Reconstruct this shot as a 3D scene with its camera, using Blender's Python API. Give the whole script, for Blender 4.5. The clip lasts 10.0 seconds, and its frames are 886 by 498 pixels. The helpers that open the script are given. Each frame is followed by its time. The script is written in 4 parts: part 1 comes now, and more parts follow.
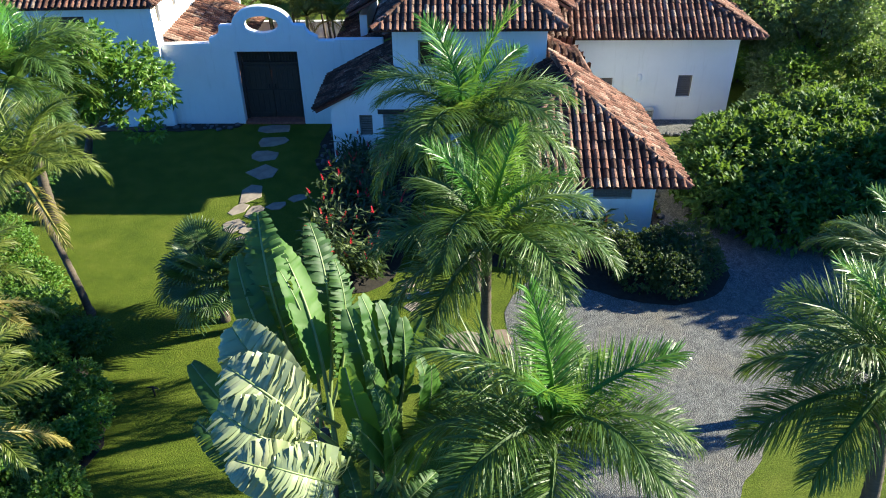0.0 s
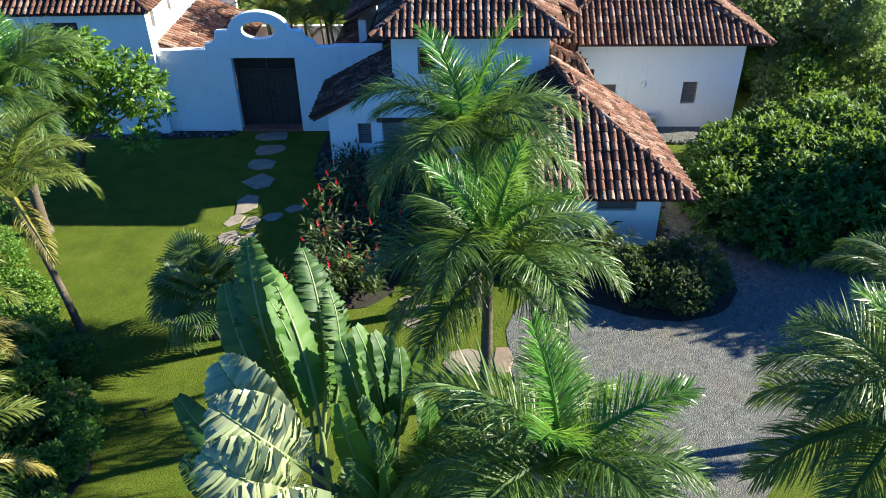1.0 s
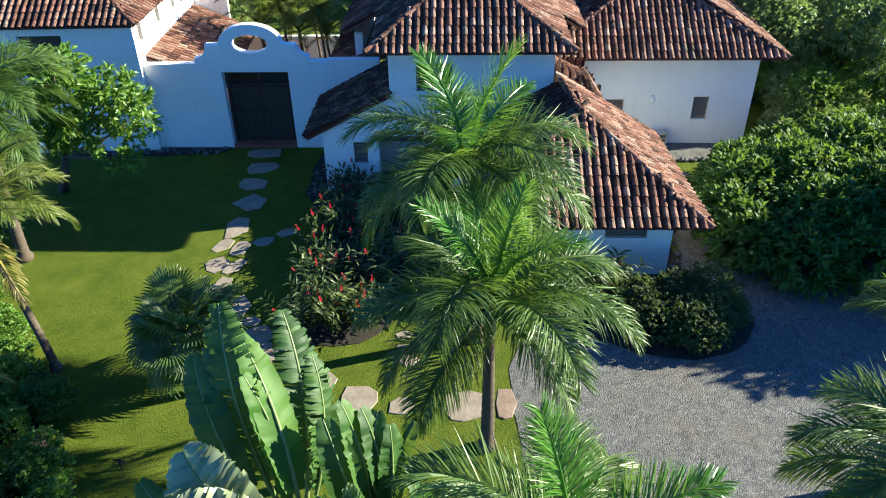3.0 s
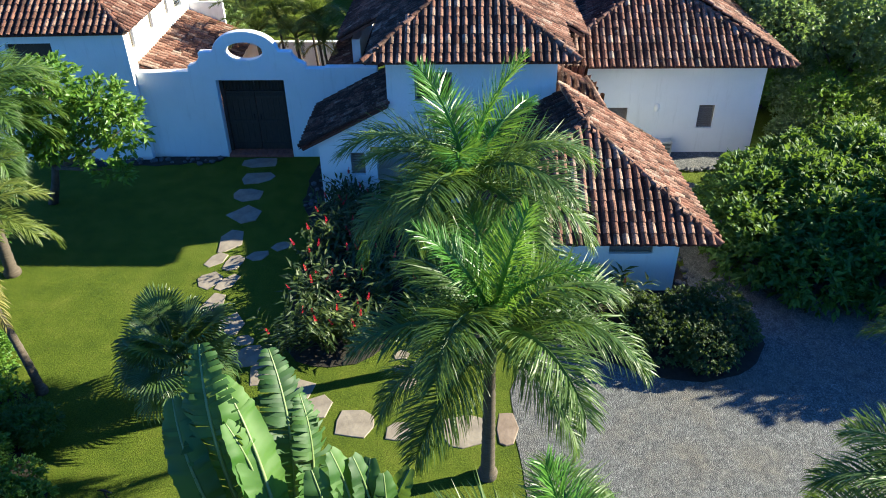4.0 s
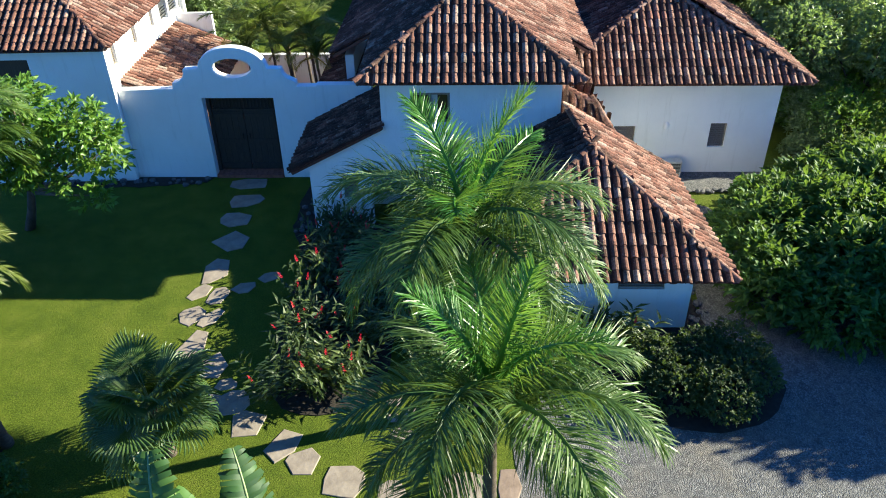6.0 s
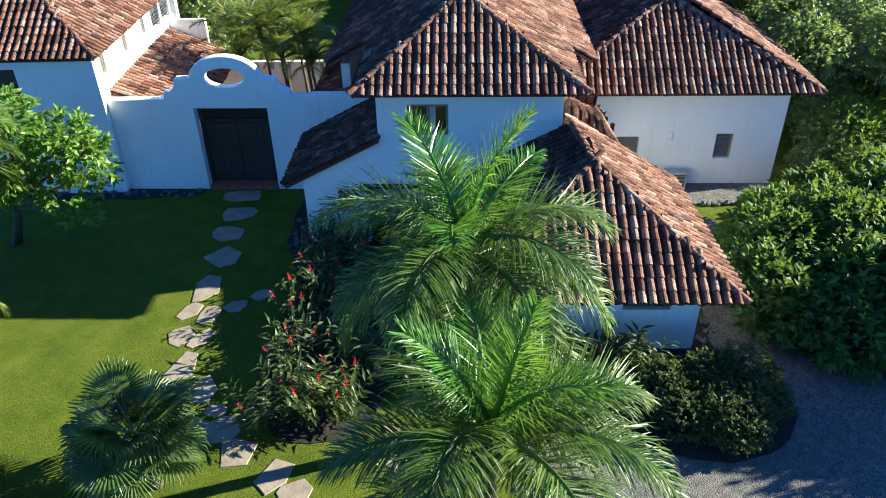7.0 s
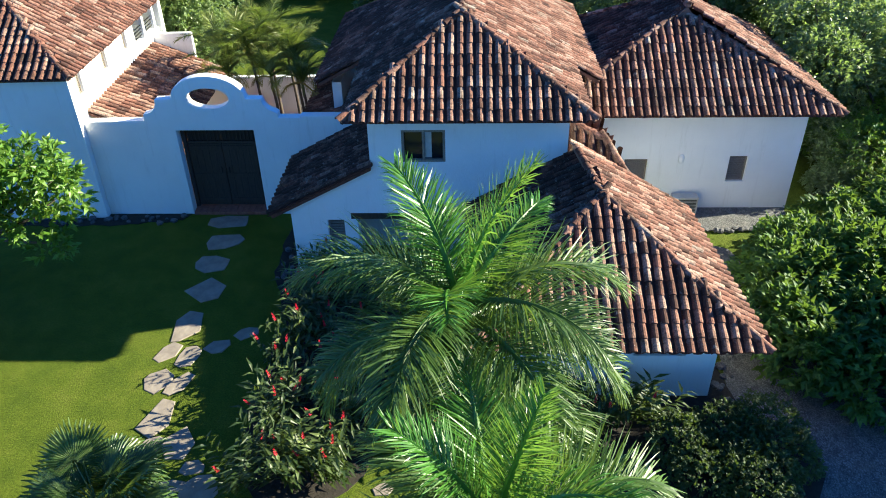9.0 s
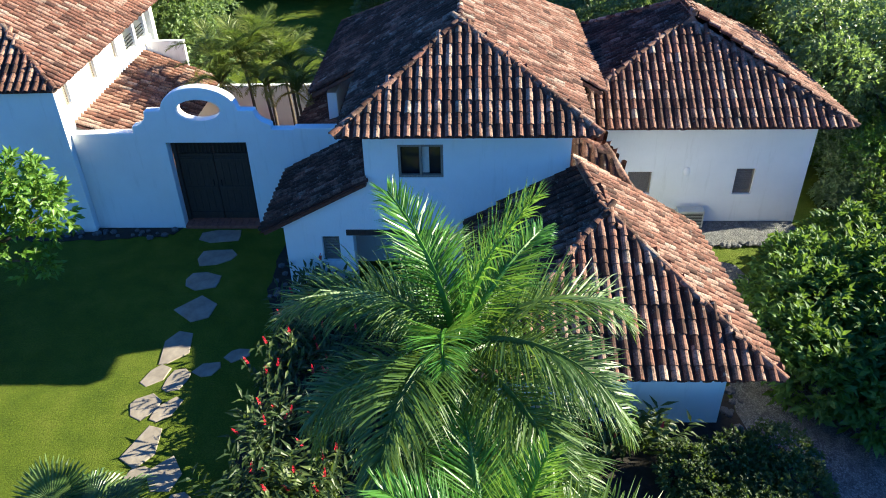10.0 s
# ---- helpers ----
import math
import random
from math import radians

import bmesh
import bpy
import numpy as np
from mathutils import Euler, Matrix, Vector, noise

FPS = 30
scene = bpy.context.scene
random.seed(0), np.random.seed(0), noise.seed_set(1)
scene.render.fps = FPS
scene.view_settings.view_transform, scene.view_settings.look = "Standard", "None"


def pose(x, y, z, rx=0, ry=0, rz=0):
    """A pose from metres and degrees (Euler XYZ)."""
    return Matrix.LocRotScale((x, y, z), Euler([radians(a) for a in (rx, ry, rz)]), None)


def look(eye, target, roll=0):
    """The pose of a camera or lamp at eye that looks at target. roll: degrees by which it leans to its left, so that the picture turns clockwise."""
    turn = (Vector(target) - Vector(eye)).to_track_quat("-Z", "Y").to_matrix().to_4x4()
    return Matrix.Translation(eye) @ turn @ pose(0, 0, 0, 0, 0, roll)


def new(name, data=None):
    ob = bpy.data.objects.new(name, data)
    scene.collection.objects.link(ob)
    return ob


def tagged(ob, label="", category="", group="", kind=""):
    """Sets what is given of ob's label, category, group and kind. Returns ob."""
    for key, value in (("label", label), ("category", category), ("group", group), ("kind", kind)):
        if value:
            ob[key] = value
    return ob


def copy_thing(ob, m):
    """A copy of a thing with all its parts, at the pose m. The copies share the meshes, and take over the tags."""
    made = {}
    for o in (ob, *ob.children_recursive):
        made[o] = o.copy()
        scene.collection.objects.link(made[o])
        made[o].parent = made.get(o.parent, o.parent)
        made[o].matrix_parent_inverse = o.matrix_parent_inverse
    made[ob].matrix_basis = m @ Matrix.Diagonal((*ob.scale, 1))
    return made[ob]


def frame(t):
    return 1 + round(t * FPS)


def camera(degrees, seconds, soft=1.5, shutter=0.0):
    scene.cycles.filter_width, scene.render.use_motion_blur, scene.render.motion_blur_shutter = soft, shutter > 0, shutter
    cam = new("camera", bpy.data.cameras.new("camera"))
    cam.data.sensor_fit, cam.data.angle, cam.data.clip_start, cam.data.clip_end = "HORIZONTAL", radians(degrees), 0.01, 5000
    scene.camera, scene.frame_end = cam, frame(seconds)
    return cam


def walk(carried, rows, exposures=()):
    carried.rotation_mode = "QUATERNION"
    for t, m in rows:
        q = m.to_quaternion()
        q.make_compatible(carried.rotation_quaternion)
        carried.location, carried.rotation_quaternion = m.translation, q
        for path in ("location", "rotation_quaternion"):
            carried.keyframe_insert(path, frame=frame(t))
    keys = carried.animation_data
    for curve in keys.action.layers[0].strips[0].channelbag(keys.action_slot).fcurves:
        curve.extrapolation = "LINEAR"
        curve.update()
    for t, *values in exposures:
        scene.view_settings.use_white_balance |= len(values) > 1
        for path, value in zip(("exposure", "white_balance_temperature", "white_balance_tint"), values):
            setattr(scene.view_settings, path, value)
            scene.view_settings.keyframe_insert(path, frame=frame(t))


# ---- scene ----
cam = camera(61.3, 10.0, 1.0)
PATH = [
    (0, (0.109, -1.649, 12.786), (0.059, 0.019, 11.684), -0.76),
    (0.5, (0.119, -1.307, 12.800), (0.066, 0.361, 11.698), -0.79),
    (1, (0.128, -0.955, 12.814), (0.075, 0.713, 11.711), -0.81),
    (1.5, (0.138, -0.593, 12.826), (0.083, 1.074, 11.723), -0.84),
    (2, (0.148, -0.223, 12.838), (0.092, 1.444, 11.734), -0.86),
    (2.5, (0.158, 0.155, 12.848), (0.101, 1.822, 11.744), -0.88),
    (4, (0.191, 1.332, 12.871), (0.131, 2.998, 11.767), -0.95),
    (4.5, (0.202, 1.736, 12.877), (0.142, 3.402, 11.772), -0.98),
    (5, (0.214, 2.145, 12.882), (0.153, 3.811, 11.777), -1.00),
    (5.5, (0.226, 2.558, 12.885), (0.164, 4.224, 11.780), -1.02),
    (7, (0.263, 3.814, 12.889), (0.201, 5.481, 11.785), -1.09),
    (7.5, (0.276, 4.237, 12.888), (0.213, 5.904, 11.784), -1.11),
    (8, (0.290, 4.661, 12.885), (0.227, 6.328, 11.783), -1.14),
    (8.5, (0.303, 5.084, 12.882), (0.240, 6.752, 11.780), -1.16),
    (9, (0.317, 5.508, 12.878), (0.254, 7.176, 11.776), -1.18),
    (9.5, (0.331, 5.930, 12.872), (0.269, 7.599, 11.771), -1.20),
    (10, (0.346, 6.350, 12.866), (0.283, 8.020, 11.766), -1.22),
]
walk(cam, [(t, look(eye, target, roll)) for t, eye, target, roll in PATH], [(0.0, 2.1, 5250, 3), (5.0, 2.1, 5250, 3), (10.0, 2.24, 5300, 3)])

# ---- light ----
SUN_EL, SUN_AZ = radians(22.5), math.atan2(0.973, 0.231)
world = bpy.data.worlds.new("world")
scene.world = world
world.use_nodes = True
sky = world.node_tree.nodes.new("ShaderNodeTexSky")
sky.sky_type, sky.sun_disc = "NISHITA", False
sky.sun_elevation, sky.sun_rotation, sky.altitude = SUN_EL, SUN_AZ, 20
sky.air_density, sky.dust_density, sky.ozone_density = 0.8, 0.0, 10.0
back = world.node_tree.nodes["Background"]
back.inputs["Strength"].default_value = 0.061
world.node_tree.links.new(sky.outputs[0], back.inputs["Color"])
sun = new("sun", bpy.data.lights.new("sun", "SUN"))
sun.data.energy, sun.data.angle, sun.data.color = 5.0, radians(0.5), (1.0, 0.80, 0.50)
sun_way = Vector((math.sin(SUN_AZ) * math.cos(SUN_EL), math.cos(SUN_AZ) * math.cos(SUN_EL), math.sin(SUN_EL)))
sun.matrix_world = look(sun_way * 60, (0, 0, 0))


# ---- materials ----
def material(name):
    m = bpy.data.materials.new(name)
    m.use_nodes = True
    t = m.node_tree
    return m, t, t.nodes["Principled BSDF"]


def node(t, kind, **values):
    n = t.nodes.new(kind)
    for k, v in values.items():
        n.inputs[k].default_value = v
    return n


def ramp(t, source, stops):
    r = t.nodes.new("ShaderNodeValToRGB")
    e = r.color_ramp.elements
    while len(e) < len(stops):
        e.new(0.5)
    for el, (p, c) in zip(e, stops):
        el.position, el.color = p, (*c, 1)
    t.links.new(source, r.inputs[0])
    return r.outputs[0]


def noise_tex(t, scale, detail=5.0, rough=0.6, coords=None):
    n = node(t, "ShaderNodeTexNoise", Scale=scale, Detail=detail, Roughness=rough)
    if coords:
        t.links.new(coords, n.inputs["Vector"])
    return n.outputs["Fac"]


def coords(t, kind="Object"):
    return t.nodes.new("ShaderNodeTexCoord").outputs[kind]


def world_pos(t):
    return t.nodes.new("ShaderNodeNewGeometry").outputs["Position"]


def mix(t, fac, a, b, mode="MIX"):
    m = t.nodes.new("ShaderNodeMix")
    m.data_type, m.blend_type = "RGBA", mode
    for s, v in ((m.inputs[0], fac), (m.inputs[6], a), (m.inputs[7], b)):
        if isinstance(v, (int, float)):
            s.default_value = v
        elif isinstance(v, tuple):
            s.default_value = (*v, 1)
        else:
            t.links.new(v, s)
    return m.outputs[2]


def bump(t, bsdf, height, strength, distance):
    b = node(t, "ShaderNodeBump", Strength=strength, Distance=distance)
    t.links.new(height, b.inputs["Height"])
    t.links.new(b.outputs[0], bsdf.inputs["Normal"])


def mat_plaster():
    m, t, b = material("plaster")
    p = world_pos(t)
    big = ramp(t, noise_tex(t, 0.7, 6, 0.65, p), [(0.3, (0.80, 0.80, 0.79)), (0.7, (0.87, 0.87, 0.86))])
    st = node(t, "ShaderNodeMapping")
    st.inputs["Scale"].default_value = (5.0, 5.0, 0.5)
    t.links.new(p, st.inputs["Vector"])
    streak = ramp(t, noise_tex(t, 1.0, 5, 0.7, st.outputs[0]), [(0.56, (0, 0, 0)), (0.8, (0.45, 0.45, 0.45))])
    t.links.new(mix(t, streak, big, (0.55, 0.54, 0.50)), b.inputs["Base Color"])
    b.inputs["Roughness"].default_value = 0.85
    bump(t, b, noise_tex(t, 14, 6, 0.6, p), 0.35, 0.02)
    return m


def mat_tile(name, island, dirt_shade=0.5, start=0.42):
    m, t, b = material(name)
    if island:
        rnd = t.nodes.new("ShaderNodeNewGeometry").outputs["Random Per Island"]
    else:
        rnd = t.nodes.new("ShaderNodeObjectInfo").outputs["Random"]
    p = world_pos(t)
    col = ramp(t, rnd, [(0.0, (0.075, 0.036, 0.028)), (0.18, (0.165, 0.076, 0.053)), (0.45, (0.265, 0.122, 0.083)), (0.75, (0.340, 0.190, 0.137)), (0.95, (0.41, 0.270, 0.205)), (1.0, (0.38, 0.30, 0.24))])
    # Grime patches, with each slope's sun and shade added to their strength
    grime_shade = ramp(t, noise_tex(t, 1.3, 8, 0.72, p), [(start, (0, 0, 0)), (start + 0.22, (1, 1, 1))])
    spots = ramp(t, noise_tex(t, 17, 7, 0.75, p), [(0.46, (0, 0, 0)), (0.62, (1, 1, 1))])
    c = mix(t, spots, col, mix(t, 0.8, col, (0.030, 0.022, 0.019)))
    g = mix(t, 1.0, grime_shade, (dirt_shade, dirt_shade, dirt_shade), "MULTIPLY")
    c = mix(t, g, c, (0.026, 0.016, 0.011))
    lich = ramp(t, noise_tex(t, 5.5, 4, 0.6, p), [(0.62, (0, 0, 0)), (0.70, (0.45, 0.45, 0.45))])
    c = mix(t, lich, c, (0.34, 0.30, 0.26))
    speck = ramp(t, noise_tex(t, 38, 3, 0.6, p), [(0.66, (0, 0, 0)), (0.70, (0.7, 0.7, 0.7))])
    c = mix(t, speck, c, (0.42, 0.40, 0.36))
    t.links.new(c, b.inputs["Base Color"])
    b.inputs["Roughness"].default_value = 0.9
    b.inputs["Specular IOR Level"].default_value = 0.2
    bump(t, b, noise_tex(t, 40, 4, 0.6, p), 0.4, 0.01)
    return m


def mat_leaf(name, stops, rough=0.42, glow=0.3):
    m, t, b = material(name)
    isl = t.nodes.new("ShaderNodeNewGeometry").outputs["Random Per Island"]
    obj = t.nodes.new("ShaderNodeObjectInfo").outputs["Random"]
    add = t.nodes.new("ShaderNodeMath")
    add.operation = "MULTIPLY_ADD"
    add.inputs[1].default_value = 0.55
    t.links.new(isl, add.inputs[0])
    half = t.nodes.new("ShaderNodeMath")
    half.operation = "MULTIPLY"
    half.inputs[1].default_value = 0.45
    t.links.new(obj, half.inputs[0])
    t.links.new(half.outputs[0], add.inputs[2])
    c = ramp(t, add.outputs[0], stops)
    n = noise_tex(t, 7, 4, 0.6, world_pos(t))
    c = mix(t, n, mix(t, 0.35, c, (0.01, 0.03, 0.008)), c)
    t.links.new(c, b.inputs["Base Color"])
    b.inputs["Roughness"].default_value = rough
    tr = t.nodes.new("ShaderNodeBsdfTranslucent")
    t.links.new(mix(t, 0.5, c, (0.30, 0.42, 0.04)), tr.inputs["Color"])
    ms = node(t, "ShaderNodeMixShader", Fac=glow)
    t.links.new(b.outputs[0], ms.inputs[1])
    t.links.new(tr.outputs[0], ms.inputs[2])
    t.links.new(ms.outputs[0], t.nodes["Material Output"].inputs["Surface"])
    return m


def mat_plain(name, a, c, scale=6.0, rough=0.7, metal=0.0, depth=0.01, stretch=None):
    m, t, b = material(name)
    p = coords(t)
    if stretch:
        mp = node(t, "ShaderNodeMapping")
        mp.inputs["Scale"].default_value = stretch
        t.links.new(p, mp.inputs["Vector"])
        p = mp.outputs[0]
    n = noise_tex(t, scale, 7, 0.65, p)
    t.links.new(ramp(t, n, [(0.3, a), (0.72, c)]), b.inputs["Base Color"])
    b.inputs["Roughness"].default_value, b.inputs["Metallic"].default_value = rough, metal
    bump(t, b, noise_tex(t, scale * 4, 5, 0.6, p), 0.4, depth)
    return m


def mat_grass():
    m, t, b = material("lawn_grass")
    p = world_pos(t)
    base = ramp(t, noise_tex(t, 1.1, 8, 0.7, p), [(0.3, (0.064, 0.097, 0.007)), (0.5, (0.095, 0.131, 0.009)), (0.72, (0.134, 0.160, 0.018))])
    fine = ramp(t, noise_tex(t, 24, 8, 0.85, p), [(0.34, (0.25, 0.25, 0.22)), (0.66, (1.5, 1.5, 1.45))])
    c = mix(t, 1.0, base, fine, "MULTIPLY")
    dry = ramp(t, noise_tex(t, 3.3, 7, 0.75, p), [(0.6, (0, 0, 0)), (0.76, (0.6, 0.6, 0.6))])
    c = mix(t, dry, c, (0.13, 0.11, 0.035))
    t.links.new(c, b.inputs["Base Color"])
    b.inputs["Roughness"].default_value = 0.9
    b.inputs["Specular IOR Level"].default_value = 0.15
    bump(t, b, noise_tex(t, 30, 6, 0.8, p), 0.9, 0.05)
    return m


def mat_gravel():
    m, t, b = material("gravel")
    p = world_pos(t)
    v = node(t, "ShaderNodeTexVoronoi", Scale=36.0)
    t.links.new(p, v.inputs["Vector"])
    c = ramp(t, v.outputs["Color"], [(0.0, (0.065, 0.066, 0.068)), (0.5, (0.140, 0.141, 0.141)), (1.0, (0.29, 0.29, 0.285))])
    worn = ramp(t, noise_tex(t, 0.5, 9, 0.75, p), [(0.47, (0, 0, 0)), (0.66, (0.75, 0.75, 0.75))])
    patch = ramp(t, noise_tex(t, 4.0, 6, 0.75, p), [(0.3, (0.55, 0.55, 0.55)), (0.7, (1.35, 1.35, 1.35))])
    c = mix(t, worn, c, (0.165, 0.146, 0.118))
    c = mix(t, 1.0, c, patch, "MULTIPLY")
    gap = ramp(t, v.outputs["Distance"], [(0.3, (1, 1, 1)), (0.8, (0.62, 0.62, 0.62))])
    c = mix(t, 1.0, c, gap, "MULTIPLY")
    t.links.new(c, b.inputs["Base Color"])
    b.inputs["Roughness"].default_value = 0.9
    inv = node(t, "ShaderNodeMath")
    inv.operation = "SUBTRACT"
    inv.inputs[0].default_value = 1.0
    t.links.new(v.outputs["Distance"], inv.inputs[1])
    bump(t, b, inv.outputs[0], 0.8, 0.03)
    return m


PLASTER = mat_plaster()
# Real grime plus painted light: paler for sunlit slopes, darker for shaded ones
TILE, TILE_JOINED, TILE_DARK = mat_tile("clay_tile", False, 0.8), mat_tile("clay_tile_joined", True, 0.5), mat_tile("clay_tile_grimy_shaded", True, 0.9, 0.31)
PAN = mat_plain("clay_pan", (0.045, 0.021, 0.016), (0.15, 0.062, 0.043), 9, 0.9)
MORTAR = mat_plain("mortar", (0.10, 0.06, 0.045), (0.24, 0.15, 0.11), 5, 0.9)
WOOD_DARK = mat_plain("dark_wood", (0.022, 0.017, 0.014), (0.06, 0.043, 0.032), 5, 0.6, 0, 0.008, (8, 8, 0.7))
WOOD_GREY = mat_plain("weathered_wood", (0.15, 0.125, 0.10), (0.30, 0.265, 0.22), 6, 0.75, 0, 0.006, (6, 6, 1))
FRAME = mat_plain("frame_paint", (0.50, 0.48, 0.44), (0.66, 0.64, 0.60), 5, 0.6)
BRICK_RED = mat_plain("threshold_brick", (0.16, 0.06, 0.04), (0.32, 0.13, 0.085), 8, 0.85)
STONE = mat_plain("flagstone", (0.17, 0.14, 0.112), (0.32, 0.275, 0.22), 2.2, 0.85, 0, 0.02)
STONE_RUST = mat_plain("rusty_flagstone", (0.16, 0.115, 0.085), (0.29, 0.22, 0.17), 2.2, 0.85, 0, 0.02)
ROCK = mat_plain("dark_rock", (0.035, 0.036, 0.04), (0.16, 0.16, 0.165), 4, 0.85, 0, 0.03)
SOIL = mat_plain("dark_soil", (0.010, 0.008, 0.006), (0.035, 0.028, 0.02), 5, 0.95, 0, 0.04)
METAL = mat_plain("painted_metal", (0.42, 0.42, 0.41), (0.55, 0.55, 0.54), 5, 0.5, 0.2)
IRON = mat_plain("black_iron", (0.015, 0.015, 0.016), (0.035, 0.035, 0.035), 8, 0.5, 0.6)
GRASS, GRAVEL = mat_grass(), mat_gravel()
PALM = mat_leaf("palm_leaf", [(0.0, (0.048, 0.092, 0.020)), (0.45, (0.084, 0.152, 0.028)), (0.8, (0.128, 0.212, 0.036)), (1.0, (0.27, 0.31, 0.14))], 0.44, 0.38)
PALM_PALE = mat_leaf("courtyard_palm_leaf", [(0.0, (0.09, 0.13, 0.02)), (0.5, (0.16, 0.20, 0.03)), (1.0, (0.27, 0.28, 0.06))], 0.42, 0.4)
PALM_NEW = mat_leaf("young_palm_leaf", [(0.0, (0.07, 0.19, 0.02)), (0.6, (0.11, 0.27, 0.03)), (1.0, (0.18, 0.33, 0.05))], 0.34, 0.42)
PALM_DRY = mat_leaf("yellowed_palm_leaf", [(0.0, (0.16, 0.15, 0.03)), (0.6, (0.30, 0.25, 0.05)), (1.0, (0.42, 0.30, 0.08))], 0.5, 0.3)
FAN = mat_leaf("fan_leaf", [(0.0, (0.045, 0.085, 0.022)), (0.6, (0.090, 0.155, 0.042)), (1.0, (0.17, 0.22, 0.07))], 0.34, 0.35)
BANANA = mat_leaf("paddle_leaf", [(0.0, (0.018, 0.055, 0.012)), (0.5, (0.040, 0.105, 0.016)), (1.0, (0.095, 0.19, 0.026))], 0.6, 0.30)
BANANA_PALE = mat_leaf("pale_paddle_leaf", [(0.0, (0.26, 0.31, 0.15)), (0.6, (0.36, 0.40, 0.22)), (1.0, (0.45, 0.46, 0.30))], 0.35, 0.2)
# Brighter copy of BANANA: sunlight on the leaves put into their colour
BANANA_LIT = mat_leaf("lit_paddle_leaf", [(0.0, (0.05, 0.14, 0.012)), (0.5, (0.09, 0.21, 0.018)), (1.0, (0.14, 0.26, 0.03))], 0.6, 0.45)
RIB = mat_plain("leaf_rib", (0.10, 0.15, 0.04), (0.20, 0.25, 0.09), 4, 0.45)
TREE = mat_leaf("tree_leaf", [(0.0, (0.022, 0.062, 0.010)), (0.5, (0.050, 0.125, 0.014)), (1.0, (0.13, 0.24, 0.026))], 0.62, 0.38)
TREE_LIGHT = mat_leaf("light_tree_leaf", [(0.0, (0.07, 0.16, 0.015)), (0.5, (0.12, 0.24, 0.02)), (1.0, (0.20, 0.31, 0.04))], 0.45, 0.42)
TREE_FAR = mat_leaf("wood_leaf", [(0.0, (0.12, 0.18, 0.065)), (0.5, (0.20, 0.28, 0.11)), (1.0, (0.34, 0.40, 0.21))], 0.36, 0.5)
SHRUB = mat_leaf("shrub_leaf", [(0.0, (0.026, 0.050, 0.010)), (0.6, (0.055, 0.090, 0.016)), (1.0, (0.10, 0.135, 0.026))], 0.62, 0.25)
GINGER = mat_leaf("ginger_leaf", [(0.0, (0.018, 0.036, 0.008)), (0.6, (0.045, 0.072, 0.014)), (1.0, (0.14, 0.18, 0.04))], 0.5, 0.25)
FLOWER = mat_plain("red_bract", (0.46, 0.004, 0.022), (0.68, 0.010, 0.040), 5, 0.45)
TRUNK = mat_plain("palm_bark", (0.04, 0.03, 0.022), (0.12, 0.095, 0.07), 6, 0.9, 0, 0.02, (1, 1, 6))
BARK = mat_plain("bark", (0.04, 0.03, 0.022), (0.12, 0.10, 0.08), 5, 0.9, 0, 0.03, (2, 2, 0.6))
SHAFT = mat_plain("crownshaft", (0.06, 0.10, 0.025), (0.15, 0.19, 0.06), 3, 0.5)
glass_mat, gt, gb = material("dark_glass")
gb.inputs["Base Color"].default_value = (0.02, 0.022, 0.025, 1)
gb.inputs["Roughness"].default_value = 0.06


# ---- mesh helpers ----
def mesh_of(name, bm, mat):
    me = bpy.data.meshes.new(name)
    bm.normal_update()
    bm.to_mesh(me)
    bm.free()
    for m in (mat if isinstance(mat, (list, tuple)) else [mat]):
        me.materials.append(m)
    return me


def part(name, bm, mat, parent=None, label="", m=None):
    ob = new(name, bm if isinstance(bm, bpy.types.Mesh) else mesh_of(name, bm, mat))
    ob.parent = parent
    if m is not None:
        ob.matrix_basis = m
    return tagged(ob, label)


def raw(name, verts, faces, mat, smooth=False):
    me = bpy.data.meshes.new(name)
    me.from_pydata([tuple(v) for v in verts], [], faces)
    me.materials.append(mat)
    if smooth:
        me.shade_smooth()
    me.update()
    return me


def thing(name, label, category, group="", at=(0, 0, 0), kind=""):
    ob = new(name)
    ob.location = at
    ob.empty_display_size = 0.2
    return tagged(ob, label, category, group, kind)


def box(bm, lo, hi, bevel=0.0, m=None):
    c = [(a + b) / 2 for a, b in zip(lo, hi)]
    s = [b - a for a, b in zip(lo, hi)]
    made = bmesh.ops.create_cube(bm, size=1.0, matrix=(m or Matrix()) @ Matrix.Translation(c) @ Matrix.Diagonal((*s, 1)))
    if bevel:
        es = list({e for v in made["verts"] for e in v.link_edges})
        bmesh.ops.bevel(bm, geom=es, offset=bevel, segments=2, affect="EDGES", profile=0.5)


def boxed(lo, hi, bevel=0.0, m=None):
    bm = bmesh.new()
    box(bm, lo, hi, bevel, m)
    return bm


